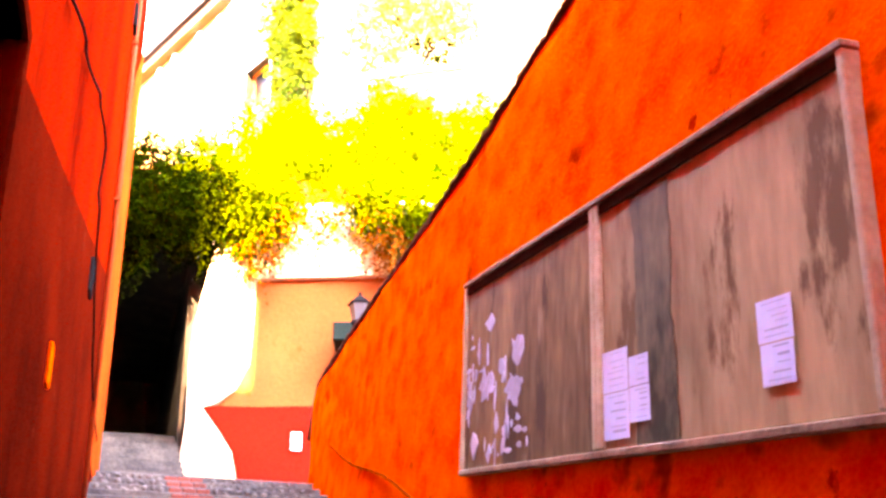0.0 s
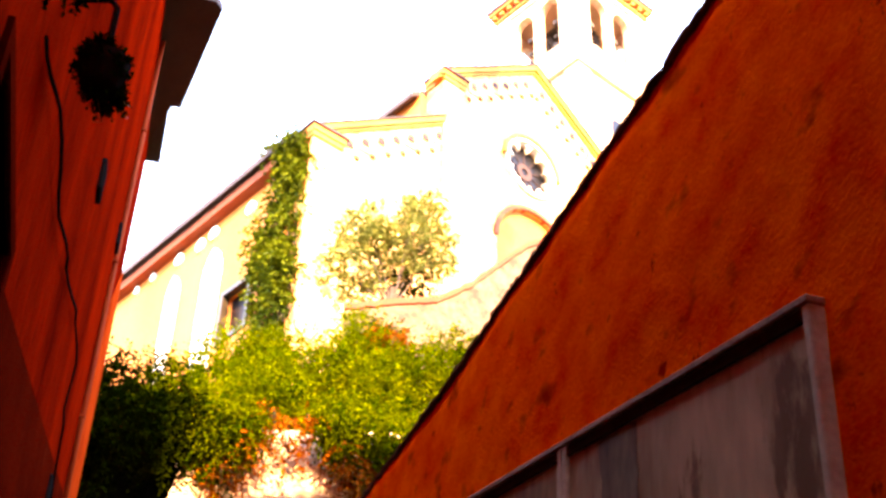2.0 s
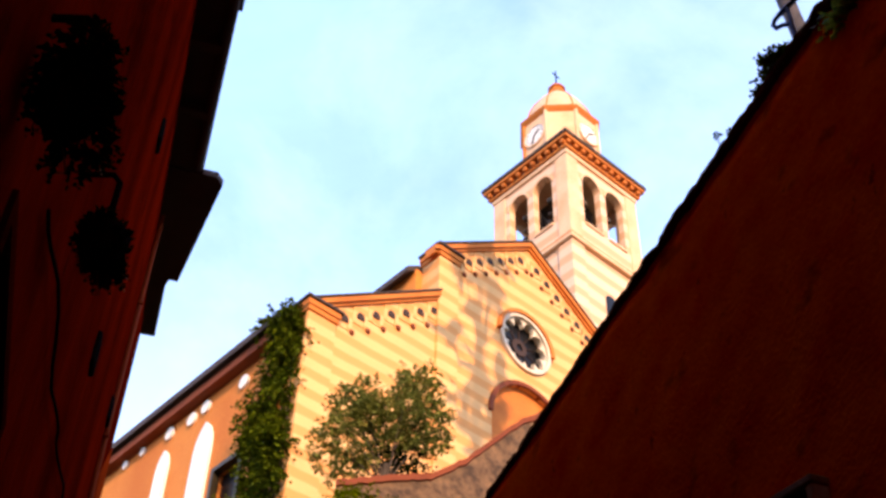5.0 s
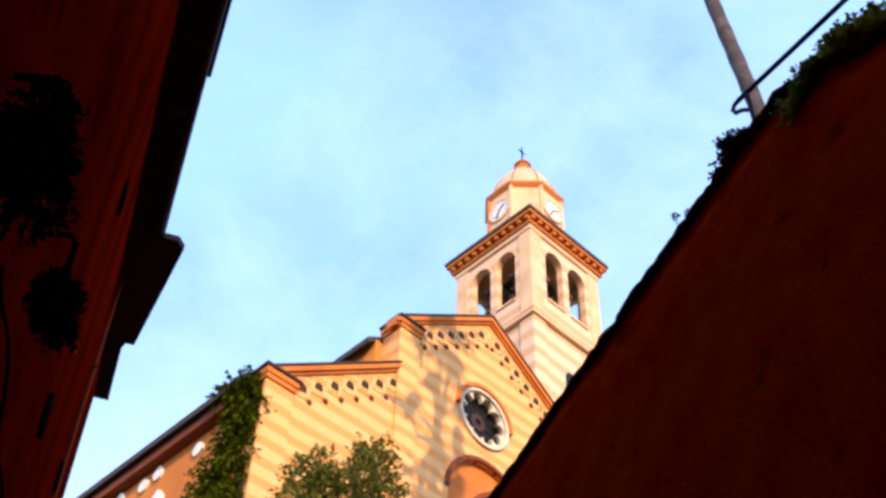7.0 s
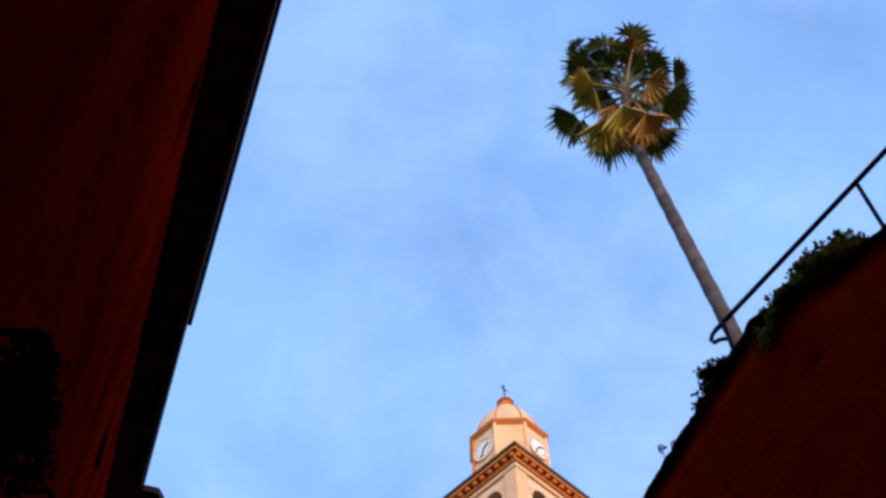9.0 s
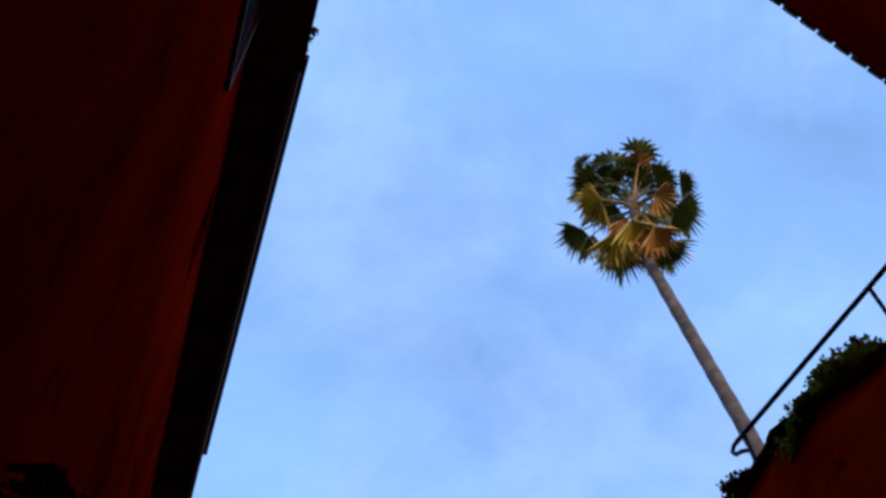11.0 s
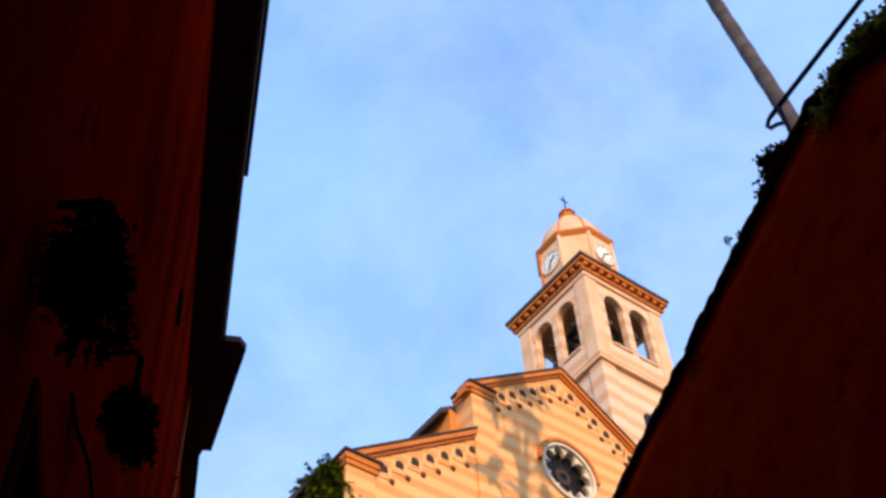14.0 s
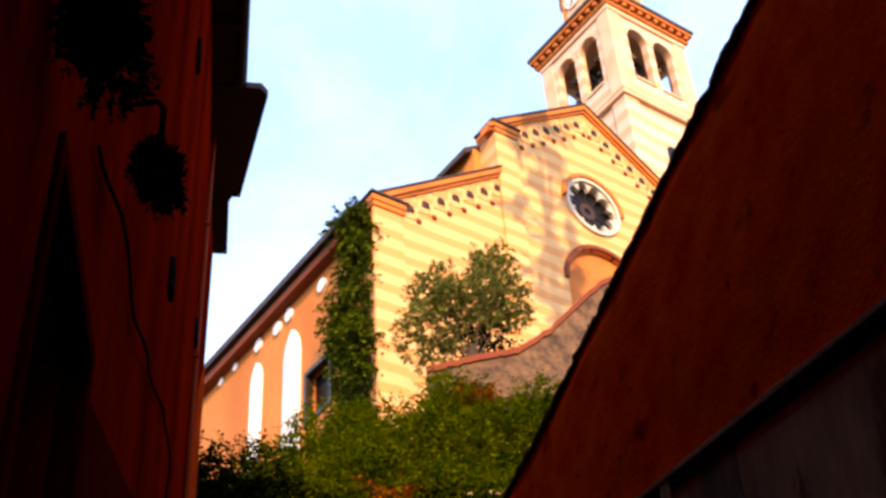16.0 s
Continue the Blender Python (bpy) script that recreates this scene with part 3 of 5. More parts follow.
DADO = material("dark_red_dado", (0.075, 0.004, 0.0008), (0.035, 0.002, 0.0006), 0.9, spec=0.0, grain=26, patch=1.3, bump=0.35, spread=(0.55, 0.92), speck=(6.0, 0.66, (0.10, 0.012, 0.004)))
part("dado", bm, DADO, house, "darker red painted dado")
# door in its recess, window high up, vents
bm = bmesh.new()
strip = [(10.9, 3.0), (12.79, 3.0), (12.79, 8.4), (11.5, 7.2), (11.1, 5.4)]
lo = [bm.verts.new(left(a, LW + 0.016, h)) for a, h in strip]
hi = [bm.verts.new(left(a, LW - 0.05, h)) for a, h in strip]
bm.faces.new(lo)
for i in range(5):
    bm.faces.new((lo[i], lo[(i + 1) % 5], hi[(i + 1) % 5], hi[i]))
part("corner_plaster", bm, material("corner_orange_plaster", (0.42, 0.042, 0.005), (0.24, 0.020, 0.003), 0.9, spec=0.0, grain=20, patch=1.5, bump=0.4, spread=(0.5, 0.95)), house, "paler orange plaster patch at the corner")
door = part("door", panel([(2.75, -0.45), (3.8, -0.45), (3.8, 2.5), (2.75, 2.5)], [], 0.06, lambda s, d, z: left(s, LW - 0.22 - d, z)), SHUTTER, house, "dark green louvred door")
for i in range(22):
    bm = bmesh.new()
    box(bm, 2.83, 3.72, -0.015, 0.025, -0.012, 0.012)
    for v in bm.verts:
        v.co = left(v.co.x, LW - 0.2 + v.co.y, -0.3 + i * 0.125 + v.co.z + v.co.y * 0.8)
    finish("slat", bm, SHUTTER, door)
part("door_frame", panel([(2.68, -0.45), (3.87, -0.45), (3.87, 2.57), (2.68, 2.57)], [[(2.75, -0.44), (3.8, -0.44), (3.8, 2.5), (2.75, 2.5)]], 0.1, lambda s, d, z: left(s, LW + 0.02 - d, z)), DADO, house)
pane = part("window", panel([(4.3, 8.4), (4.75, 8.4), (4.75, 9.6), (4.3, 9.6)], [], 0.03, lambda s, d, z: left(s, LW - 0.15 - d, z)), DARK_GLASS, house)
PANE = material("window_glass", (0.05, 0.05, 0.07), (0.035, 0.035, 0.05), 0.12, spec=0.5, grain=8, patch=1.0, bump=0)
upper = part("window", panel([(2.1, 8.15), (2.97, 8.15), (2.97, 9.95), (2.1, 9.95)], [[(2.17, 8.22), (2.9, 8.22), (2.9, 9.88), (2.17, 9.88)]], 0.1, lambda s, d, z: left(s, LW + 0.04 - d, z)), EAVE, house, "dark framed upper window")
part("pane", panel([(2.16, 8.21), (2.91, 8.21), (2.91, 9.89), (2.16, 9.89)], [], 0.01, lambda s, d, z: left(s, LW + 0.02 - d, z)), PANE, upper)
for a, h in ((7.17, 7.8), (6.77, 5.15), (8.3, 3.55), (10.2, 7.1)):
    bm = bmesh.new()
    box(bm, a - 0.1, a + 0.1, -0.02, 0.035, h - 0.13, h + 0.13, bevel=0.012)
    for v in bm.verts:
        v.co = left(v.co.x, LW + v.co.y, v.co.z)
    part("vent", bm, IRON, house, "dark iron vent grille")
for a in (0.6, 1.5, 2.4, 3.3, 4.2, 5.1, 6.0, 6.9, 7.8, 8.7):
    bm = bmesh.new()
    box(bm, a - 0.05, a + 0.05, LW - 0.05, -0.26, EH - 0.1, EH + 0.02, bevel=0.008)
    for v in bm.verts:
        v.co = left(*v.co)
    part("rafter", bm, EAVE, house)
bm = bmesh.new()
tube(bm, [left(3.3, -0.16, EH - 0.04), left(9.5, -0.27, EH - 0.05)], 0.05, 8)
part("gutter", bm, EAVE, house)
# cable and downpipe on the wall
cable = [(3.2, 3.0), (3.9, 3.28), (4.87, 3.46), (5.79, 3.78), (7.27, 4.35), (7.86, 4.36), (8.1, 4.0), (9.57, 3.36), (11.9, 3.2)]
bm = bmesh.new()
pts = []
for (a, h), (b, g) in zip(cable, cable[1:]):
    for i in range(4):
        pts.append(left(a + (b - a) * i / 4, LW + 0.03 + 0.012 * math.sin(a * 5 + i), h + (g - h) * i / 4))
tube(bm, pts, 0.009, 6)
tagged(finish("cable", bm, IRON), "black electric cable sagging along the red house wall", "cable")
bm = bmesh.new()
tube(bm, [left(10.35, LW + 0.03, 2.3), left(10.35, LW + 0.03, 9.95)], 0.024, 8)
pipe = tagged(finish("drain_pipe", bm, PIPE, smooth=True), "reddish painted rainwater pipe on the house wall", "pipe")
for h in (5.2, 6.9, 8.6):
    bm = boxed(10.31, 10.39, LW - 0.01, LW + 0.056, h, h + 0.03)
    for v in bm.verts:
        v.co = left(*v.co)
    part("clip", bm, PIPE, pipe)


def on_left(a, off, h):
    return Matrix.Translation(left(a, LW + off, h)) @ Matrix.Rotation(radians(13.5), 4, "Z")


def hanging_plant(m, label, spots, count, seed):
    """A plant in an iron basket on a strap, with a few pale dry twigs."""
    t = thing("hanging_plant", label, "plant", m, "plants hanging on the house wall")
    # Foliage uses the leaf colour that has shade painted in.
    part("foliage", leaves(bmesh.new(), spots, 0.03, count, seed, 0.7, 0.36, 0.45), SHADE_LEAF, t)
    part("basket", lathe(bmesh.new(), [(0.03, -0.11), (0.07, -0.08), (0.095, -0.01), (0.1, 0.05), (0.09, 0.05)], 12), IRON, t)
    for pts in (((0.03, 0.05, 0), (0.09, 0.12, -0.02), (0.07, 0.18, 0.02), (0.11, 0.21, -0.03)), ((0.03, 0.05, 0), (0.1, 0.05, -0.09), (0.12, 0.1, -0.06)), ((0.0, 0.06, -0.08), (0.03, 0.1, -0.16), (0.0, 0.13, -0.14))):
        bm = bmesh.new()
        tube(bm, pts, 0.003, 4)
        part("twig", bm, PALM_DRY, t, "pale dry twig")
    bm = bmesh.new()
    tube(bm, [(-0.16, 0, 0.34), (-0.03, -0.02, 0.36), (0, -0.02, 0.32), (0, 0, 0.05)], 0.014, 6)
    part("bracket", bm, IRON, t)
    return t


hanging_plant(on_left(3.58, 0.19, 3.24), "dark round plant in a basket with dry curled twigs", [(0, 0, 0.02, 0.085), (0.03, 0.03, -0.06, 0.06), (-0.02, -0.03, 0.05, 0.06), (0.04, 0.1, -0.04, 0.035)], 2200, 5)
hanging_plant(on_left(2.36, 0.13, 2.62), "tall dry dark plant in an iron wall basket", [(0, 0, 0.03, 0.11), (0.05, 0.05, -0.08, 0.08), (0, -0.04, 0.14, 0.09), (0.0, -0.06, 0.22, 0.05)], 2600, 6)
bm = bmesh.new()
box(bm, 6.02, 6.12, 0, 0.02, 2.0, 2.22, bevel=0.006)
for v in bm.verts:
    v.co = left(v.co.x, LW + 0.012 + v.co.y, v.co.z)
tagged(finish("wall_plate", bm, ORANGE), "small orange enamel plate on the red wall", "plate")

# ---- house behind, over the noticeboard wall ----
rear = thing("house", "orange house with a dark tiled eave above the alley", "house")
e1, e2 = Vector((0.847, 0.532, 0)), Vector((0.532, -0.847, 0))
C0 = Vector((1.28, 0.87, 0))


def rear_pt(s, d, h):
    return C0 + e1 * s + e2 * d + Vector((0, 0, h + EYE))


bm = bmesh.new()
box(bm, 0, 7.5, 0, 9, -4.5, 11.9)
for v in bm.verts:
    v.co = rear_pt(*v.co)
part("wall", bm, ORANGE, rear)
bm = bmesh.new()
box(bm, 0.0, 7.9, -0.48, 9.4, 11.9, 12.06, bevel=0.02)
for v in bm.verts:
    v.co = rear_pt(*v.co)
part("eave", bm, RED, rear)
bm = bmesh.new()
q = [rear_pt(-0.04, -0.52, 12.06), rear_pt(7.95, -0.52, 12.06), rear_pt(7.95, 9.45, 12.06), rear_pt(-0.04, 9.45, 12.06), rear_pt(3.7, 3.5, 13.2), rear_pt(3.7, 6, 13.2)]
v = [bm.verts.new(p) for p in q]
for f in ((0, 1, 4), (1, 2, 5, 4), (2, 3, 5), (3, 0, 4, 5), (3, 2, 1, 0)):
    bm.faces.new([v[i] for i in f])
part("roof", bm, ROOF, rear)
tile = None
for i in range(34):
    m = Matrix.Translation(rear_pt(0.1 + i * 0.23, -0.5, 12.04)) @ Matrix.Rotation(math.atan2(e1.y, e1.x), 4, "Z")
    if tile is None:
        bm = bmesh.new()
        tube(bm, [(0, 0.05, 0), (0, -0.5, 0.08)], [0.1, 0.085], 8)
        tile = finish("roof_tile", bm, ROOF, rear)
        tile.matrix_basis = m
    else:
        b = new("roof_tile", tile.data)
        b.parent, b.matrix_basis = rear, m


# unseen house added downhill, so its shadow covers stairs and wall foot
lower = thing("house", "unseen plain orange house added downhill to shade the stairs", "house")
bm = bmesh.new()
box(bm, -17, -8.5, 0.45, 7, -9, 14.0)
for v in bm.verts:
    v.co = alley(*v.co)
part("wall", bm, ORANGE, lower)
bm = bmesh.new()
box(bm, -17.4, -8.2, 0.45, 7.4, 14.0, 14.2, bevel=0.03)
for v in bm.verts:
    v.co = alley(*v.co)
part("roof", bm, ROOF, lower)

# unseen taller house, added to shade the bushes by the passage
tall = thing("house", "unseen tall orange house added downhill to shade the bushes", "house")
bm = bmesh.new()
box(bm, -17, -8.5, -9, 0.4, -9, 17.0)
for v in bm.verts:
    v.co = alley(*v.co)
part("wall", bm, ORANGE, tall)
bm = bmesh.new()
box(bm, -17.4, -8.2, -9.4, 0.42, 17.0, 17.2, bevel=0.03)
for v in bm.verts:
    v.co = alley(*v.co)
part("roof", bm, ROOF, tall)

# ---- noticeboard ----
def board_point(s, t, off):
    """s along from the near end, t up; the board leans with the alley's slope."""
    a = 2.72 + 3.97 * s
    return on_wall(a, (1.0 + 0.89 * s) + (1.175 - 0.01 * s) * t, off)


def board_box(s0, s1, t0, t1, o0, o1, bevel=0.006):
    bm = bmesh.new()
    box(bm, s0 * 4, s1 * 4, t0 * 1.2, t1 * 1.2, o0, o1, bevel=bevel)
    for v in bm.verts:
        v.co = board_point(v.co.x / 4, v.co.y / 1.2, v.co.z)
    return bm


# Near-black brown for the shade painted under the top rail.
RAIL_SHADE = material("rail_shade_brown", (0.035, 0.013, 0.007), (0.018, 0.007, 0.004), 0.85, spec=0.0, grain=40, patch=3.0, amount=0.5, bump=0.25)
board = thing("noticeboard", "old wooden noticeboard with stained weathered panels", "noticeboard")
mid = 0.488
part("panel", board_box(0.0, mid - 0.003, -0.004, 0.986, -0.06, 0.03), PLY, board)
part("panel", board_box(mid + 0.003, 0.998, -0.004, 0.986, -0.06, 0.032), PLY_BROWN, board, "browner stained panel")
for args in ((-0.012, 1.012, -0.034, -0.004), (-0.012, 1.012, 0.985, 1.012)):
    part("rail", board_box(args[0], args[1], args[2], args[3], -0.05, 0.056 if args[2] > 0 else 0.05), RAIL, board)
for s0, s1 in ((-0.0105, -0.001), (0.997, 1.007), (mid - 0.015, mid - 0.002), (mid + 0.001, mid + 0.012)):
    part("stile", board_box(s0, s1, 0.0, 0.985, -0.05, 0.05), WOOD, board)


# Dark strips painting the top rail's shadow on both panels.
part("rail_shade", board_box(0.0, mid - 0.010, 0.935, 0.984, 0.028, 0.044), RAIL_SHADE, board, "shade under the top rail, painted as a strip")
part("rail_shade", board_box(mid + 0.009, 0.997, 0.935, 0.984, 0.028, 0.044), RAIL_SHADE, board, "shade under the top rail, painted as a strip")


# a long grey strip where a poster was torn away, and dark glue beside it
rnd = random.Random(3)
def torn(points, off, thick, mat, label):
    """A torn flat piece lying on the board, from its outline in board units."""
    bm = bmesh.new()
    f = bm.faces.new([bm.verts.new(board_point(a, t, off)) for a, t in points])
    ret = bmesh.ops.extrude_face_region(bm, geom=[f])
    for e in ret["geom"]:
        if isinstance(e, bmesh.types.BMVert):
            e.co += ACROSS * thick
    return part("torn_strip", bm, mat, board, label) if mat is PLY_GREY else bm


def ragged(s0, s1, t0, t1, foot, steps, key):
    """Outline of a strip from t0 to t1 with wavering sides and a jagged foot."""
    side = [t0 + (t1 - t0) * j / steps for j in range(steps + 1)]
    wave = lambda t, q: 0.007 * noise.noise(Vector((key, t * 5, q))) + 0.004 * noise.noise(Vector((key, t * 17, q)))
    out = [(s0 + wave(t, 0), t) for t in side[::-1]]
    n = 12
    out += [(s0 + (s1 - s0) * k / n, t0 + foot * abs(noise.noise(Vector((k * 0.9, key, 3)))) * 2) for k in range(1, n)]
    return out + [(s1 + wave(t, 9), t) for t in side]


torn(ragged(0.305, 0.388, 0.0, 0.93, 0.0, 40, 1.3), 0.0335, 0.006, PLY_GREY, "grey weathered strip")


def notice(s0, s1, t0, t1, label, lines=6, curl=0.0012):
    bm = bmesh.new()
    n = 6
    rows_ = [[bm.verts.new(board_point(s0 + (s1 - s0) * i / n, t0 + (t1 - t0) * j / n, 0.036 + curl * abs(math.sin(i * 1.7 + j)) * (1 if i in (0, n) else 0.25))) for i in range(n + 1)] for j in range(n + 1)]
    for j in range(n):
        for i in range(n):
            bm.faces.new((rows_[j][i], rows_[j][i + 1], rows_[j + 1][i + 1], rows_[j + 1][i]))
    ret = bmesh.ops.extrude_face_region(bm, geom=bm.faces[:])
    for e in ret["geom"]:
        if isinstance(e, bmesh.types.BMVert):
            e.co -= ACROSS * 0.002
    t = tagged(finish("notice", bm, PAPER), label, "notice", "notices on the board")
    rnd = random.Random(int(s0 * 1000))
    for k in range(lines):
        z = t0 + (t1 - t0) * (0.1 + 0.76 * k / max(1, lines - 1) + 0.05 * rnd.random())
        w = (s1 - s0) * (0.35 + 0.4 * rnd.random())
        part("print_line", board_box(s0 + (s1 - s0) * 0.12, s0 + (s1 - s0) * 0.12 + w, z, z + (t1 - t0) * (0.018 + 0.05 * rnd.random() ** 3), 0.034, 0.0388, 0), INK, t)


notice(0.096, 0.149, 0.235, 0.36, "white paper notice with a faded lower half")
notice(0.098, 0.147, 0.11, 0.23, "pale lilac paper notice pinned to the board", 5)
notice(0.408, 0.472, 0.03, 0.20, "white printed sheet in a corner of the board")
notice(0.409, 0.473, 0.204, 0.36, "white printed sheet above another on the board")
notice(0.359, 0.406, 0.08, 0.205, "small printed sheet beside a larger one")
notice(0.360, 0.406, 0.209, 0.315, "small white leaflet under a dark pin", 4)
rnd = random.Random(11)
SCRAP = material("old_paper_scrap", (0.55, 0.46, 0.56), (0.36, 0.27, 0.30), 0.8, spec=0.1, grain=18, patch=5.0, amount=0.7, bump=0.1, per_object=0.3)
for i in range(60):
    if i < 4:
        s, t, w, hh, k = ((0.775, 0.34, 0.038, 0.10, 11), (0.765, 0.53, 0.034, 0.085, 11), (0.90, 0.40, 0.03, 0.10, 9), (0.885, 0.72, 0.022, 0.05, 9))[i]
    else:
        s = 0.985 - 0.27 * rnd.random() ** 1.3
        t = 0.04 + 0.66 * rnd.random() * (0.55 + 0.45 * (s - 0.7) / 0.28)
        w, hh, k = 0.003 + 0.018 * rnd.random() ** 2, 0.012 + 0.07 * rnd.random() ** 1.6, rnd.choice((4, 5, 5, 7))
    turn = 6.283 * rnd.random()
    pts = [(s + w * math.cos(6.283 * j / k + turn) * (0.35 + 0.85 * rnd.random()), t + hh * math.sin(6.283 * j / k + turn) * (0.35 + 0.85 * rnd.random())) for j in range(k)]
    tagged(finish("paper_scrap", torn([(min(a, 0.994), b) for a, b in pts], 0.0345 + 0.003 * rnd.random(), 0.005, SCRAP, ""), SCRAP), "torn scrap of white paper stuck on the board", "paper scrap", "torn paper scraps")

# ---- pale wall at the top of the stairs, with a flared end by the dark passage ----
end_wall = thing("wall_end", "pale orange plastered wall with a red painted base", "wall", kind="structure")


def end_pt(az, el, d=0.0):
    """A point on the wall's face, which stands square to the stairs, by compass and slope from the eye."""
    x, y = math.sin(radians(az)), math.cos(radians(az))
    nx, ny = math.sin(radians(-8.5)), math.cos(radians(-8.5))
    r = (15.0 + d) / (x * nx + y * ny)
    return Vector((x * r, y * r, EYE + r * math.tan(radians(el))))


def end_plate(pts, d0, d1):
    bm = bmesh.new()
    lo, hi = [bm.verts.new(end_pt(a, e, d0)) for a, e in pts], []
    for v in lo:
        hi.append(bm.verts.new(v.co + Vector((math.sin(radians(-8.5)), math.cos(radians(-8.5)), 0)) * (d1 - d0)))
    bm.faces.new(lo)
    bm.faces.new(hi[::-1])
    n = len(pts)
    for i in range(n):
        bm.faces.new((lo[i], lo[(i + 1) % n], hi[(i + 1) % n], hi[i]))
    return bm


part("wall", end_plate([(-12.0, 12), (-12.0, 17), (-11.9, 19.5), (-11.6, 22), (-11.1, 25), (-10.7, 26.9), (-6, 27.2), (2, 27.5), (8, 27.5), (8, 12)], 0.0, 0.7), PINK, end_wall)
# Outline runs along the sunlit strip up to the shadow's edge.
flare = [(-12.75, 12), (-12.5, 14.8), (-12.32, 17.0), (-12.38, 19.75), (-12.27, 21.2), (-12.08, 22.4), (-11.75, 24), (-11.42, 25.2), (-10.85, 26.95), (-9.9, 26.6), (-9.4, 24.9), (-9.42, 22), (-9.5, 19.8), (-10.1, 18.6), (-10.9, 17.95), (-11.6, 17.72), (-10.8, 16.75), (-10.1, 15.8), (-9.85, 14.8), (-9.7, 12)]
part("flared_end", end_plate(flare, -0.06, 0.3), SUNLIT_PLASTER, end_wall, "flared end with sunlight painted cream")
# Band above the shadow and the coping: sunlight painted cream too.
part("upper_wall", end_plate([(-10.3, 23.9), (2, 24.35), (8, 24.5), (8, 27.3), (-10.3, 27.0)], -0.03, 0.0), SUNLIT_PLASTER, end_wall, "upper wall with sunlight painted cream")
part("base", end_plate([(-11.85, 12), (-11.85, 17.75), (-11.4, 17.8), (-9, 17.85), (2, 18.1), (8, 18.2), (8, 12)], -0.05, 0.0), RED_PLINTH, end_wall, "red painted base")
part("coping", end_plate([(-9.8, 23.65), (2, 24.1), (2, 24.5), (-9.8, 24.1)], -0.09, 0.0), SUNLIT_PLASTER, end_wall)
tagged(finish("sign_plate", end_plate([(-7.35, 15.95), (-6.85, 15.95), (-6.85, 16.75), (-7.35, 16.75)], -0.075, -0.052), WHITE), "small cream plate on the red wall base", "plate")
# lantern on the wall
lantern = thing("lantern", "black iron lantern with grey frosted glass on a wall", "lantern", Matrix.Translation(end_pt(-4.2, 21.55, -0.5)) @ Matrix.Scale(0.72, 4))
part("base", lathe(bmesh.new(), [(0.05, -0.12), (0.17, 0.0), (0.2, 0.06), (0.2, 0.1), (0.12, 0.1)], 6), IRON, lantern)
part("glass", lathe(bmesh.new(), [(0.12, 0.1), (0.19, 0.42), (0.18, 0.44)], 6), MILK, lantern, "grey frosted glass")
part("cap", lathe(bmesh.new(), [(0.22, 0.43), (0.22, 0.46), (0.1, 0.58), (0.03, 0.62), (0.03, 0.68)], 6), IRON, lantern)
bm = bmesh.new()
tube(bm, [(0, 0, -0.1), (0.02, 0.25, -0.2), (0.07, 0.5, -0.12)], 0.02, 6)
part("arm", bm, IRON, lantern)
planter = thing("planter_box", "dark green planter box on an iron bracket", "planter", Matrix.Translation(end_pt(-4.85, 21.5, -0.4)))
part("box", boxed(-0.16, 0.2, -0.15, 0.3, -0.2, 0.05, bevel=0.015), SHUTTER, planter)
part("bracket", boxed(-0.02, 0.02, 0.1, 0.42, -0.26, -0.2), IRON, planter)

# ---- the dark passage beyond ----
passage = thing("passage", "vaulted stone passage, painted dark for shade, climbing beside the wall", "passage", kind="structure")


def slab_alley(a0, a1, p0, p1, h0, h1):
    bm = bmesh.new()
    box(bm, a0, a1, p0, p1, h0, h1)
    for v in bm.verts:
        v.co = alley(*v.co)
    return bm


part("side_wall", slab_alley(12.4, 22, -1.2, -0.32, 2.6, 9.0), SHADE_STONE, passage)
part("side_wall", slab_alley(15.75, 22, 0.98, 1.4, 2.6, 8.2), SHADE_STONE, passage)
part("back_wall", slab_alley(21.6, 22.2, -0.4, 1.2, 2.6, 8.6), SHADE_STONE, passage)
# Vault added over the passage to keep light out.
part("vault", slab_alley(15.75, 22, -0.4, 1.2, 7.3, 7.9), SHADE_STONE, passage)
for i in range(9):
    part("step", slab_alley(13.0 + i * 0.33, 18.5, -0.31, 0.95, 2.9, 3.36 + i * 0.155), STEP, passage)
tagged(finish("pavement", slab_alley(12.7, 15.9, -1.4, 6, 2.8, 3.21), STEP), "grey stone landing at the head of the stairs", "pavement", kind="structure")

# ---- church ----
CH = Matrix.Translation((3.42, 28.31, 13.5 + EYE)) @ Matrix.Rotation(radians(39.5), 4, "Z")
church = thing("church", "banded stone church with a gabled front and a round window", "church", CH)


def arc_band(cx, cz, r0, r1, n=16):
    """A half ring over an arch."""
    return [(cx + r1 * math.cos(math.pi * i / n), cz + r1 * math.sin(math.pi * i / n)) for i in range(n + 1)] + [(cx + r0 * math.cos(math.pi * i / n), cz + r0 * math.sin(math.pi * i / n)) for i in range(n, -1, -1)]


HALF, NAVE, SLOPE = 7.95, 3.75, 0.69
APEX, AISLE_IN, AISLE_OUT = 14.25, 9.85, 6.95
NAVE_Z = APEX - NAVE * SLOPE
ROSE = (-0.28, 10.0)
facade = part("facade", panel([(-HALF, -5), (HALF, -5), (HALF, AISLE_OUT), (NAVE, AISLE_IN), (NAVE, NAVE_Z), (0, APEX), (-NAVE, NAVE_Z), (-NAVE, AISLE_IN), (-HALF, AISLE_OUT)],
                              [circle(*ROSE, 0.94), arch(-0.15, 1.5, -1.0, 6.85)], 0.7, same), STRIPES, church, "cream and ochre banded stone front")
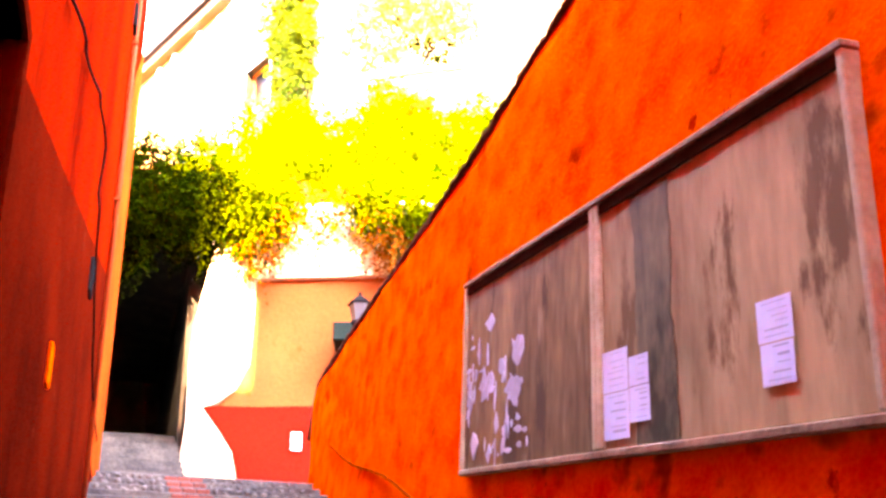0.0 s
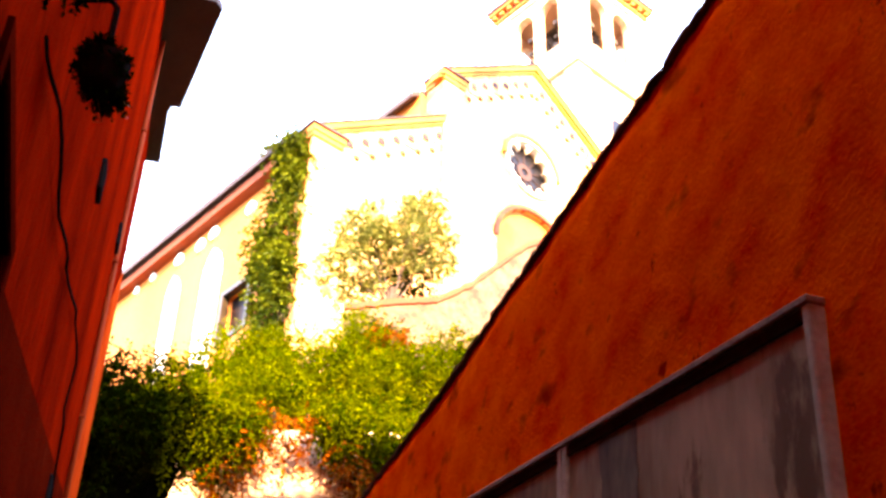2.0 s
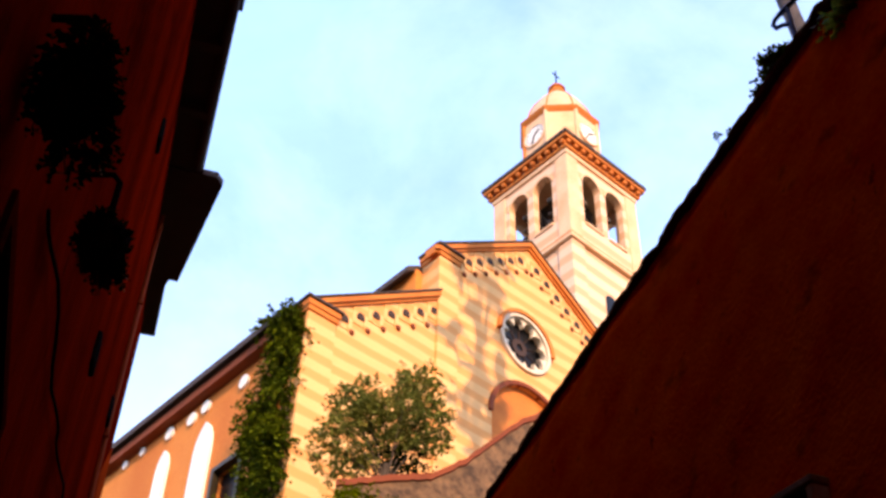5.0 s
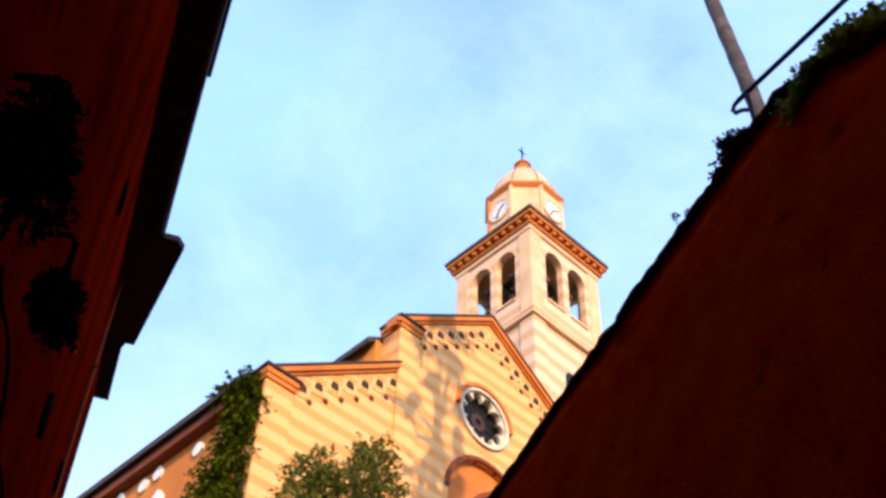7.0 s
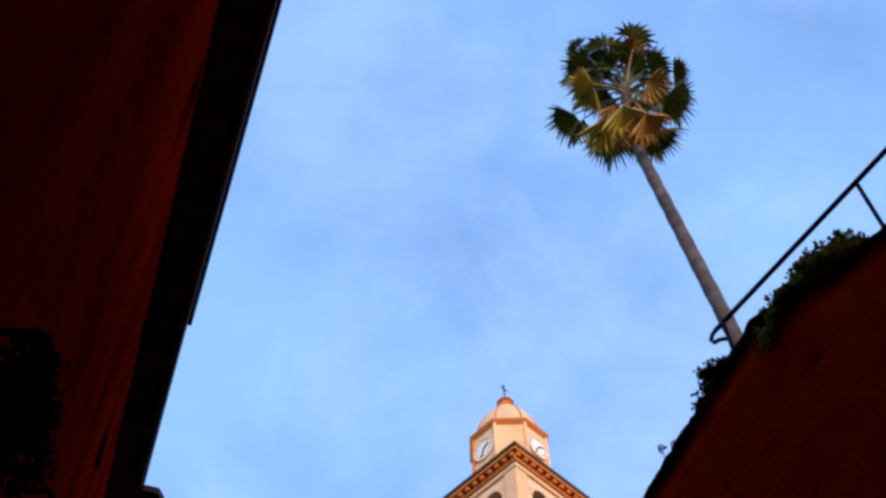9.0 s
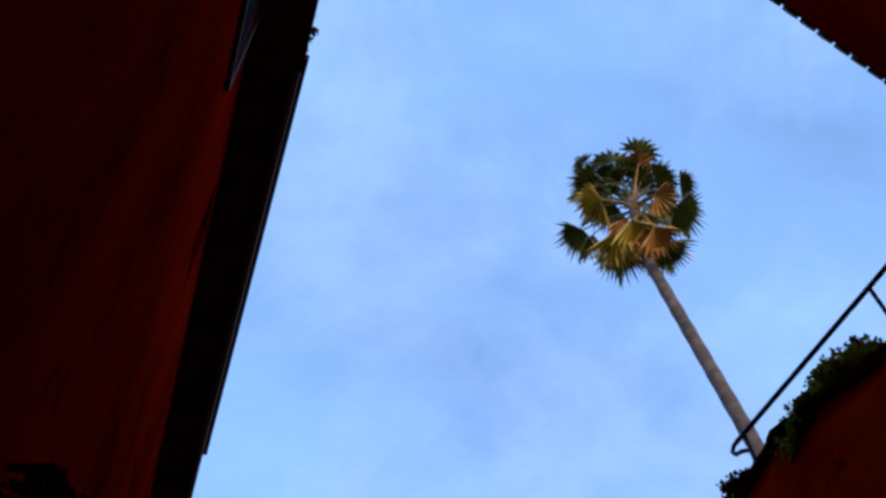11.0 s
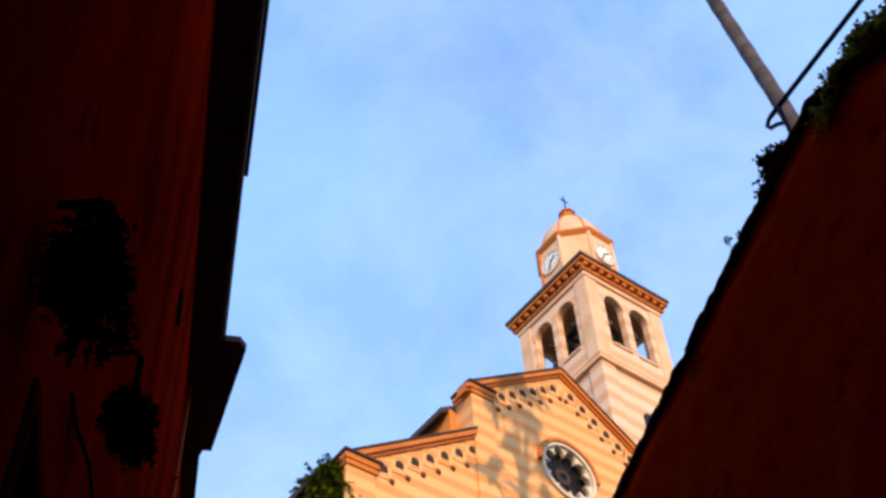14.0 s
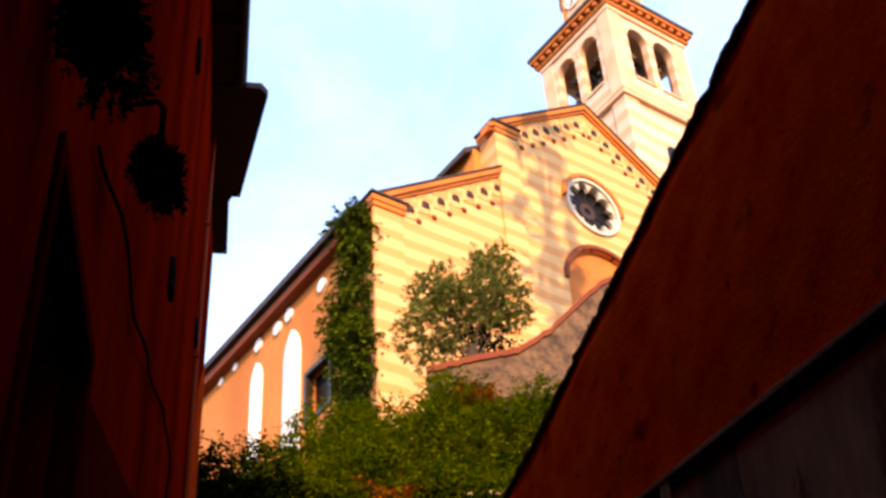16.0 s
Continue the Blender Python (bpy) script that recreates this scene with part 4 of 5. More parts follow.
# raking cornices in three steps
for side in (-1, 1):
    for x0, z0, x1, z1 in ((HALF + 0.08, AISLE_OUT - 0.06, NAVE - 0.02, AISLE_IN - 0.02), (NAVE + 0.25, NAVE_Z - 0.17, 0.0, APEX)):
        for low, high, out, mt in ((-0.2, -0.1, -0.08, TERRA), (-0.1, 0.08, -0.16, TERRA), (0.08, 0.13, -0.21, ROOF)):
            bm = panel([(side * x0, z0 + low), (side * x1, z1 + low), (side * x1, z1 + high), (side * x0, z0 + high)], [], 0.3 - out, lambda s, d, z: Vector((s, d + out, z)))
            part("cornice", bm, mt, church)
    # corner and nave pilasters with capped tops
    for x, w, top in ((HALF - 0.38, 0.44, AISLE_OUT + 0.02), (NAVE - 0.36, 0.38, NAVE_Z - 0.02)):
        part("pilaster", boxed(side * x - w, side * x + w, -0.09, 0.02, -3, top - 0.32, bevel=0.02), STRIPES, church)
        for k, (o, z0, z1, mt) in enumerate(((0.03, -0.3, -0.15, TERRA), (0.07, -0.15, 0.02, TERRA), (0.13, 0.02, 0.09, ROOF))):
            part("cap", boxed(side * x - w - o, side * x + w + o, -0.1 - o, 0.75, top + z0, top + z1), mt, church)
# arched corbel table under the rakes
unit = panel([(-0.25, -0.32), (0.25, -0.32), (0.25, 0.3), (-0.25, 0.3)], [arch(0, 0.12, -0.31, 0.0, 8)], 0.05, lambda s, d, z: Vector((s, d - 0.02, z)))
arch_ob = part("blind_arch", unit, STRIPES, church)
# Flat dark plate that paints the shade inside each blind arch.
arch_shade_ob = part("arch_shade", panel(arch(0, 0.125, -0.1, 0.0, 8), [], 0.02, lambda s, d, z: Vector((s, d - 0.035, z))), EAVE, church, "arch shade painted as a dark plate")
corb_ob = part("corbel", boxed(-0.07, 0.07, -0.07, 0.0, -0.50, -0.36, bevel=0.02), SOFFIT, church)
spots = []
for side in (-1, 1):
    for i in range(7):
        x = -6.85 + 0.5 * i
        spots.append((side * x, AISLE_OUT + (HALF + x) * SLOPE - 0.62, side))
        x = -3.0 + 0.44 * i
        spots.append((side * x, APEX + x * SLOPE - 0.62, side))
for n, (x, z, side) in enumerate(spots):
    for ob in (arch_ob, arch_shade_ob, corb_ob):
        o = ob if n == 0 else new(ob.name.split(".")[0], ob.data)
        o.parent = church
        o.matrix_basis = Matrix.Translation((x + (0.25 * side if ob is corb_ob else 0), 0, z + (0.1 if ob is corb_ob else 0)))
# rose window: pale ring, dark glass, petals and hub
rose = part("rose_window", panel(circle(*ROSE, 1.03, 40), [circle(*ROSE, 0.925, 40)], 0.3, lambda s, d, z: Vector((s, d - 0.1, z))), RING, church, "pale stone ring")
part("hood", panel(arc_band(*ROSE, 1.04, 1.16), [], 0.2, lambda s, d, z: Vector((s, d - 0.16, z))), TERRA, rose)
part("glass", panel(circle(*ROSE, 0.93, 32), [], 0.03, lambda s, d, z: Vector((s, d + 0.24, z))), DARK_GLASS, rose)
def petals(n, low, high, steps=8):
    """The scalloped outline of a ring of round-headed petals."""
    out = []
    for i in range(n * steps):
        a = 2 * math.pi * i / (n * steps)
        r = low + (high - low) * abs(math.cos(n * a / 2)) ** 0.55
        out.append((ROSE[0] + r * math.cos(a), ROSE[1] + r * math.sin(a)))
    return out


part("tracery", panel(circle(*ROSE, 0.94, 40), [petals(10, 0.64, 0.915)], 0.14, lambda s, d, z: Vector((s, d + 0.0, z))), RING, rose)
for k in range(10):
    a = 2 * math.pi * k / 10
    bm = bmesh.new()
    tube(bm, [(ROSE[0] + 0.25 * math.cos(a + 0.314), 0.22, ROSE[1] + 0.25 * math.sin(a + 0.314)), (ROSE[0] + 0.66 * math.cos(a + 0.314), 0.22, ROSE[1] + 0.66 * math.sin(a + 0.314))], 0.018, 6)
    part("spoke", bm, EAVE, rose)
part("hub", panel(circle(*ROSE, 0.3, 16), [circle(*ROSE, 0.13, 12)], 0.06, lambda s, d, z: Vector((s, d + 0.2, z))), EAVE, rose)
# portal
portal = part("portal", panel(arch(-0.15, 1.5, -1.0, 6.85), [], 0.08, lambda s, d, z: Vector((s, d + 0.14, z))), TERRA, church, "ochre painted blind arch")
part("hood", panel(arc_band(-0.15, 6.85, 1.5, 1.64), [], 0.2, lambda s, d, z: Vector((s, d - 0.08, z))), SOFFIT, portal)
part("lintel", boxed(-1.6, 1.3, -0.02, 0.2, 4.6, 4.9, bevel=0.03), CREAM, portal)
# body: aisles, nave, roofs
for side in (-1, 1):
    outer, inner = side * HALF, side * (NAVE + 0.05)
    w = part("flank", panel([(0.7, -4), (20, -4), (20, AISLE_OUT - 0.3), (0.7, AISLE_OUT - 0.3)], [[(2.1, 2.15), (3.25, 2.15), (3.25, 3.5), (2.1, 3.5)]] if side < 0 else [], 0.5,
                            lambda s, d, z: Vector((outer - side * d, s, z))), FLANK, church, "ochre plastered side wall")
    bm = bmesh.new()
    pr = [(outer + side * 0.45, AISLE_OUT - 0.34), (inner, AISLE_IN - 0.62), (inner, AISLE_IN - 0.42), (outer + side * 0.45, AISLE_OUT - 0.13)]
    lo, hi = [bm.verts.new((x, 0.45, z)) for x, z in pr], [bm.verts.new((x, 20.3, z)) for x, z in pr]
    bm.faces.new(lo), bm.faces.new(hi)
    for i in range(4):
        bm.faces.new((lo[i], lo[(i + 1) % 4], hi[(i + 1) % 4], hi[i]))
    part("aisle_roof", bm, ROOF, church)
    part("eave_moulding", boxed(min(outer, outer + side * 0.3), max(outer, outer + side * 0.3), 0.72, 20, AISLE_OUT - 0.64, AISLE_OUT - 0.35), SOFFIT, church)
    part("nave_wall", boxed(side * NAVE - 0.25, side * NAVE + 0.25, 0.7, 20, 6, NAVE_Z - 0.5), FLANK, church)
    bm = bmesh.new()
    pr = [(side * (NAVE + 0.55), NAVE_Z - 0.76), (0, APEX - 0.56), (0, APEX - 0.36), (side * (NAVE + 0.55), NAVE_Z - 0.56)]
    lo, hi = [bm.verts.new((x, 0.72, z)) for x, z in pr], [bm.verts.new((x, 20.3, z)) for x, z in pr]
    bm.faces.new(lo), bm.faces.new(hi)
    for i in range(4):
        bm.faces.new((lo[i], lo[(i + 1) % 4], hi[(i + 1) % 4], hi[i]))
    part("nave_roof", bm, ROOF, church)
part("rear_wall", boxed(-HALF + 0.55, HALF - 0.55, 19.5, 19.98, -4, AISLE_OUT - 0.1), FLANK, church)
# side windows: tall white lancets with round lights over them
def lancet(y, half, z0, spring):
    o = [(y - half, z0), (y + half, z0), (y + half, spring)] + [(y + half - 2 * half * (1 - math.cos(radians(q))) , spring + 2 * half * math.sin(radians(q)) * 1.25) for q in (20, 40, 57)]
    o += [(2 * y - s, z) for s, z in o[2:][::-1]]
    win = part("window", panel(o, [], 0.1, lambda s, d, z: Vector((-HALF - 0.09 + d, s, z))), WHITE, church, "tall white painted lancet")
    for q in (-0.5, 0.5):
        part("mullion", boxed(-HALF - 0.13, -HALF - 0.08, y + q * half - 0.03, y + q * half + 0.03, z0, spring), WHITE, win)
    return win


for y, half, z0, spring in ((4.0, 0.40, 1.2, 4.5), (6.0, 0.29, 1.2, 4.85)):
    lancet(y, half, z0, spring)
for y, z, rad in ((4.25, 6.0, 0.2), (4.9, 5.95, 0.2), (6.0, 6.05, 0.2), (2.5, 5.85, 0.2), (7.4, 6.15, 0.13), (8.3, 6.15, 0.13)):
    part("round_light", panel(circle(y, z, rad, 14), [], 0.08, lambda s, d, z2: Vector((-HALF - 0.07 + d, s, z2))), WHITE, church)
sw = part("window", panel([(2.0, 2.05), (3.35, 2.05), (3.35, 3.6), (2.0, 3.6)], [[(2.12, 2.17), (3.23, 2.17), (3.23, 3.48), (2.12, 3.48)]], 0.2, lambda s, d, z: Vector((-HALF - 0.06 + d, s, z))), BRONZE, church, "dark square window frame")
part("pane", panel([(2.1, 2.15), (3.25, 2.15), (3.25, 3.5), (2.1, 3.5)], [], 0.03, lambda s, d, z: Vector((-HALF + 0.25 + d, s, z))), DARK_GLASS, sw)

# ---- bell tower ----
tower = thing("bell_tower", "square stone bell tower with an octagonal domed top", "bell tower", CH @ Matrix.Translation((9.02, 6.17, 0)))
R = 2.23
part("shaft", boxed(-R + 0.06, R - 0.06, -R + 0.06, R - 0.06, -4, 22.1), STRIPES_TOWER, tower)
part("band", boxed(-R - 0.14, R + 0.14, -R - 0.14, R + 0.14, 22.1, 22.32, bevel=0.03), CREAM, tower)
part("band", boxed(-R - 0.06, R + 0.06, -R - 0.06, R + 0.06, 22.32, 22.5, bevel=0.02), TERRA, tower)
for sx in (-1, 1):
    for sy in (-1, 1):
        part("pilaster", boxed(min(sx * R * 0.66, sx * (R + 0.02)), max(sx * R * 0.66, sx * (R + 0.02)), min(sy * R * 0.66, sy * (R + 0.02)), max(sy * R * 0.66, sy * (R + 0.02)), -4, 22.1, bevel=0.02), STRIPES_TOWER, tower)
for k in range(4):
    rot = Matrix.Rotation(k * math.pi / 2, 3, "Z")
    full = R if k % 2 == 0 else R - 0.32
    op = [arch(s * 0.74, 0.56, 23.65, 26.2, 12) for s in (-1, 1)]
    part("belfry_wall", panel([(-full, 22.5), (full, 22.5), (full, 27.4), (-full, 27.4)], op, 0.32, lambda s, d, z: rot @ Vector((s, -R + d, z))), STRIPES_TOWER, tower)
    for s in (-1, 1):
        part("arch_trim", panel(arc_band(s * 0.74, 26.2, 0.565, 0.66), [], 0.06, lambda q, d, z: rot @ Vector((q, -R - 0.05 + d, z))), CREAM, tower)
        bm = boxed(s * 0.74 - 0.56, s * 0.74 + 0.56, -R - 0.08, -R + 0.3, 23.52, 23.65, bevel=0.02)
        bmesh.ops.transform(bm, matrix=rot.to_4x4(), verts=bm.verts[:])
        part("sill", bm, CREAM, tower)
    for cx, half in ((0, 0.35),):
        bm = panel(arch(cx, half, 17.6, 19.9, 10), [], 0.06, lambda s, d, z: rot @ Vector((s, -R + 0.04 + d, z)))
        part("slit_window", bm, DARK_GLASS, tower)
for s in (-1, 1):
    for t_ in (-1, 1):
        part("corner_pier", boxed(min(s * R * 0.7, s * (R + 0.05)), max(s * R * 0.7, s * (R + 0.05)), min(t_ * R * 0.7, t_ * (R + 0.05)), max(t_ * R * 0.7, t_ * (R + 0.05)), 22.5, 27.3, bevel=0.02), CREAM, tower)
part("floor", boxed(-R + 0.45, R - 0.45, -R + 0.45, R - 0.45, 23.3, 23.5), STONE, tower)
# cornice in steps, with a row of modillions on each side
for z0, z1, o, mt in ((27.3, 27.55, 0.1, CREAM), (27.55, 27.7, 0.2, TERRA), (27.95, 28.12, 0.40, TERRA), (28.12, 28.3, 0.46, ROOF)):
    part("cornice", boxed(-R - o, R + o, -R - o, R + o, z0, z1, bevel=0.02), mt, tower)
part("frieze", boxed(-R - 0.14, R + 0.14, -R - 0.14, R + 0.14, 27.7, 27.95), SOFFIT, tower)
mod = None
for k in range(4):
    for i in range(11):
        m = Matrix.Rotation(k * math.pi / 2, 4, "Z") @ Matrix.Translation((-2.3 + 0.46 * i, -R - 0.14, 27.72))
        if mod is None:
            mod = part("modillion", boxed(-0.1, 0.1, -0.2, 0.02, 0, 0.22, bevel=0.02), TERRA, tower)
            mod.matrix_basis = m
        else:
            o = new("modillion", mod.data)
            o.parent, o.matrix_basis = tower, m
bm = bmesh.new()
lathe(bm, [((R + 0.46) * math.sqrt(2), 28.3), (2.2, 29.0)], 4, math.pi / 4)
part("skirt_roof", bm, ROOF, tower)
E8 = math.pi / 8
part("drum", lathe(bmesh.new(), [(1.86, 28.4), (1.86, 32.0)], 8, E8), CREAM, tower)
for k in range(8):
    a = k * math.pi / 4 + E8
    bm = bmesh.new()
    tube(bm, [(1.86 * math.cos(a), 1.86 * math.sin(a), 28.5), (1.86 * math.cos(a), 1.86 * math.sin(a), 32.0)], 0.1, 6)
    part("drum_pilaster", bm, TERRA if k in (3, 0) else CREAM, tower)
part("drum_cornice", lathe(bmesh.new(), [(1.87, 31.9), (1.95, 32.0), (2.03, 32.12), (2.05, 32.2), (1.8, 32.26)], 8, E8), TERRA, tower)
dome = part("dome", lathe(bmesh.new(), [(1.66, 32.2), (1.64, 32.6), (1.57, 33.0), (1.44, 33.45), (1.26, 33.85), (1.04, 34.25), (0.80, 34.6), (0.58, 34.88), (0.42, 35.1)], 16, E8), DOME, tower, smooth=True)
for k in range(8):
    a = k * math.pi / 4 + E8
    bm = bmesh.new()
    tube(bm, [(r * math.cos(a), r * math.sin(a), z) for r, z in ((1.67, 32.2), (1.65, 32.6), (1.58, 33.0), (1.45, 33.45), (1.27, 33.85), (1.05, 34.25), (0.81, 34.6), (0.59, 34.88))], 0.04, 6)
    part("rib", bm, TERRA, dome)
part("dome_lantern", lathe(bmesh.new(), [(0.42, 35.05), (0.45, 35.2), (0.36, 35.25), (0.36, 35.55), (0.46, 35.6), (0.4, 35.75), (0.2, 35.95), (0.06, 36.05)], 8, E8), TERRA, tower)
cross = part("cross", boxed(-0.025, 0.025, -0.025, 0.025, 36.0, 37.2), IRON, tower)
part("arm", boxed(-0.25, 0.25, -0.02, 0.02, 36.8, 36.86), IRON, cross)
for k in (0, 1, 2):
    rot = Matrix.Rotation(-k * math.pi / 2, 3, "Z")
    face = part("clock", panel(circle(0, 30.75, 0.62, 28), [], 0.08, lambda s, d, z: rot @ Vector((s, -1.78 + d, z))), WHITE, tower, "white clock face")
    part("clock_ring", panel(circle(0, 30.75, 0.68, 28), [circle(0, 30.75, 0.6, 28)], 0.1, lambda s, d, z: rot @ Vector((s, -1.81 + d, z))), CREAM, face)
    for ang, ln in ((60, 0.36), (200, 0.5)):
        bm = bmesh.new()
        p0, p1 = rot @ Vector((0, -1.80, 30.75)), rot @ Vector((ln * math.sin(radians(ang)), -1.80, 30.75 + ln * math.cos(radians(ang))))
        tube(bm, [p0, p1], 0.035, 5)
        part("clock_hand", bm, IRON, face)
    for h in range(12):
        a = h * math.pi / 6
        bm = bmesh.new()
        tube(bm, [rot @ Vector((0.43 * math.sin(a), -1.795, 30.75 + 0.43 * math.cos(a))), rot @ Vector((0.55 * math.sin(a), -1.795, 30.75 + 0.52 * math.cos(a)))], 0.016, 4)
        part("hour_mark", bm, IRON, face)

# Timber frame added inside the belfry to darken its openings.
frame_ob = part("belfry_darkener", boxed(-0.8, 0.8, -0.8, 0.8, 26.7, 26.95), BARK, tower, "dark timber frame added to darken the belfry")
for sx in (-0.75, 0.75):
    for sy in (-0.75, 0.75):
        part("post", boxed(sx - 0.13, sx + 0.13, sy - 0.13, sy + 0.13, 23.5, 26.7), BARK, frame_ob)
    for z in (24.0, 25.35):
        part("beam", boxed(sx - 0.1, sx + 0.1, -1.9, 1.9, z, z + 0.22), BARK, frame_ob)
        part("beam", boxed(-1.9, 1.9, sx - 0.1, sx + 0.1, z + 0.24, z + 0.46), BARK, frame_ob)
    for k in (-1, 1):
        for turned in (0, 1):
            bm = bmesh.new()
            tube(bm, [(sx, -0.7 * k, 23.6), (sx, 0.7 * k, 26.6)] if turned else [(-0.7 * k, sx, 23.6), (0.7 * k, sx, 26.6)], 0.12, 6)
            part("brace", bm, BARK, frame_ob)


def bell(m, size):
    t = thing("bell", "dark bronze church bell hanging from a beam", "bell", m, "bells in the tower")
    part("body", lathe(bmesh.new(), [(0.5 * size, 0), (0.44 * size, 0.1 * size), (0.33 * size, 0.35 * size), (0.27 * size, 0.7 * size), (0.12 * size, 0.82 * size), (0.05 * size, 0.9 * size)], 14), BRONZE, t, smooth=True)
    part("beam", boxed(-0.75 * size, 0.75 * size, -0.09, 0.09, 0.88 * size, 1.08 * size, bevel=0.02), BARK, t)
    part("wheel", panel(circle(0.6 * size, 0.7 * size, 0.42 * size, 18), [circle(0.6 * size, 0.7 * size, 0.36 * size, 18)], 0.05, lambda s, d, z: Vector((s, d, z))), IRON, t)


for x, y, z, s in ((-0.74, -1.3, 24.1, 0.8), (0.74, -1.3, 24.1, 0.8), (-1.3, -0.74, 24.15, 0.75), (-1.3, 0.74, 24.1, 0.8), (0.6, 0.8, 24.2, 1.0)):
    bell(CH @ Matrix.Translation((9.02 + x, 6.17 + y, z)), s)

# ---- ramp parapet before the church ----
bm = bmesh.new()
tops = [(-4.0, 19.6, 12.8), (-1.0, 19.8, 13.12), (1.2, 20.05, 13.36), (3.0, 20.4, 13.95), (6.0, 21.2, 15.45), (9.0, 22.2, 16.7), (14.0, 24.0, 17.6), (20, 26, 17.8)]
rows_ = []
for i in range(61):
    f = i / 60 * (len(tops) - 1)
    j = min(int(f), len(tops) - 2)
    az, dd, h = [tops[j][q] + (tops[j + 1][q] - tops[j][q]) * (f - j) for q in range(3)]
    h += 0.05 * noise.noise(Vector((i * 0.9, 0, 0)))
    rows_.append([bm.verts.new(polar(az, dd, h)), bm.verts.new(polar(az, dd + 0.4, h)), bm.verts.new(polar(az, dd + 0.4, 9.5)), bm.verts.new(polar(az, dd - 0.2, 9.5))])
for a, b in zip(rows_, rows_[1:]):
    for k in range(4):
        bm.faces.new((a[k], a[(k + 1) % 4], b[(k + 1) % 4], b[k]))
ramp_rim = bmesh.new()
rims = [[ramp_rim.verts.new(r[k].co + Vector((0, -0.06 if k == 0 else 0.06, z))) for k, z in ((0, -0.10), (0, 0.035), (1, 0.035), (1, -0.10))] for r in rows_]
for a, b in zip(rims, rims[1:]):
    for k in range(4):
        ramp_rim.faces.new((a[k], a[(k + 1) % 4], b[(k + 1) % 4], b[k]))
ramp = tagged(finish("wall_ramp", bm, STONE), "brown rubble stone parapet of a ramp below the church", "wall", kind="structure")
part("capping", ramp_rim, SOFFIT, ramp, "thin brown-red capping")


# ---- plants ----
def bush(spots, size, count, seed, mat, label, name="bush", group="bushes on the terrace", droop=0.3, reach=1.0):
    c = sum((Vector(s[:3]) for s in spots), Vector()) / len(spots)
    t = thing(name, label, "bush", Matrix.Translation(c), group)
    loc = [(x - c.x, y - c.y, z - c.z, r) for x, y, z, r in spots]
    part("foliage", leaves(bmesh.new(), loc, size, count, seed, droop, 0.33, reach), mat, t)
    if name == "sprig":
        return t
    for x, y, z, r in loc[:4]:
        bm = bmesh.new()
        tube(bm, [(x * 0.3, y * 0.3 + 0.25, z * 0.3), (x * 0.7, y * 0.7 + 0.1, z * 0.7 - r * 0.2), (x, y, z + r * 0.2)], [0.02, 0.014, 0.005], 5)
        part("stem", bm, BARK, t)
    return t


rnd = random.Random(21)
seed = 100
for az in [-15.6, -13.4, -11.2, -9.0, -6.8, -4.6, -2.4, -0.2, 2.0, 4.4, 7.0]:
    for el in (26.3, 28.2, 30.2, 32.0, 33.2):
        limit = np.interp(az, (-16, -13, -10, -7.5, -5.5, -3, -1, 1, 2.5, 7), (27.2, 28.8, 29.5, 30.6, 31.3, 31.8, 31.3, 31.1, 30.0, 29.0))
        if el > limit + 0.5 or az > 3 and el < 27 or -12 < az < -1 and el < 27:
            continue
        spots = []
        fore = (1.1 if el > 27.5 else 0.15) * rnd.random()
        for k in range(5):
            a_, e_ = az + rnd.uniform(-1.4, 1.4), min(limit + 0.4, el + rnd.uniform(-1.1, 0.9))
            dd = 15.0 + max(0, e_ - 25.5) * 0.78 - fore - 0.3 * rnd.random()
            p = polar(a_, dd, dd * math.tan(radians(e_)))
            spots.append((*p, 0.28 + 0.3 * rnd.random()))
        seed += 1
        # Bushes towards the passage carry painted shade in their leaf colour.
        bush(spots, 0.085, 4600, seed, SHADE_LEAF if az < -12.5 else LEAF, "leafy yellow-green bush sprawling over the terrace wall")
# trailing growth over the wall top, with dry curtains of creeper between the green ones
for az, top_el, low_el, dry in ((-16.2, 27.0, 24.2, 0), (-15.2, 27.0, 23.8, 0), (-14.0, 27.2, 25.2, 0), (-12.8, 27.6, 25.8, 0), (-11.6, 28.0, 26.8, 0), (-10.5, 27.6, 26.4, 0), (-9.9, 27.6, 25.2, 0), (-9.2, 27.6, 24.9, 0),
                                (-9.3, 25.4, 23.9, 1), (-8.4, 27.4, 26.4, 0), (-8.2, 26.6, 25.2, 1), (-7.0, 28.0, 27.4, 1), (-6.3, 27.4, 25.6, 1), (-5.2, 28.0, 27.3, 1), (-4.2, 28.0, 26.8, 0), (-3.3, 27.8, 26.2, 0), (-3.6, 26.4, 24.7, 1), (-2.3, 27.6, 25.4, 0), (-2.6, 26.0, 24.4, 1), (-1.2, 27.5, 25.8, 0), (0, 27.4, 26.0, 0)):
    spots = []
    for k in range(9):
        f = k / 8
        dd = 14.82 - 0.25 * (1 - f) - 0.1 * rnd.random()
        p = polar(az + rnd.uniform(-0.55, 0.55) * (1.1 - 0.6 * f), dd, dd * math.tan(radians(top_el + (low_el - top_el) * f)))
        spots.append((*p, (0.24 - 0.13 * f) * (0.75 + 0.4 * rnd.random()) * (0.7 if dry else 1)))
    seed += 1
    # Green creepers at the passage end have the same painted shade.
    bush(spots, 0.075, 300 if dry else 1700, seed, RUST_LEAF if dry else (SHADE_LEAF if az < -11.5 else LEAF), "rust-coloured dry creeper hanging over the wall" if dry else "green creeper trailing over the wall", "creeper", "creepers over the wall", 1.1)
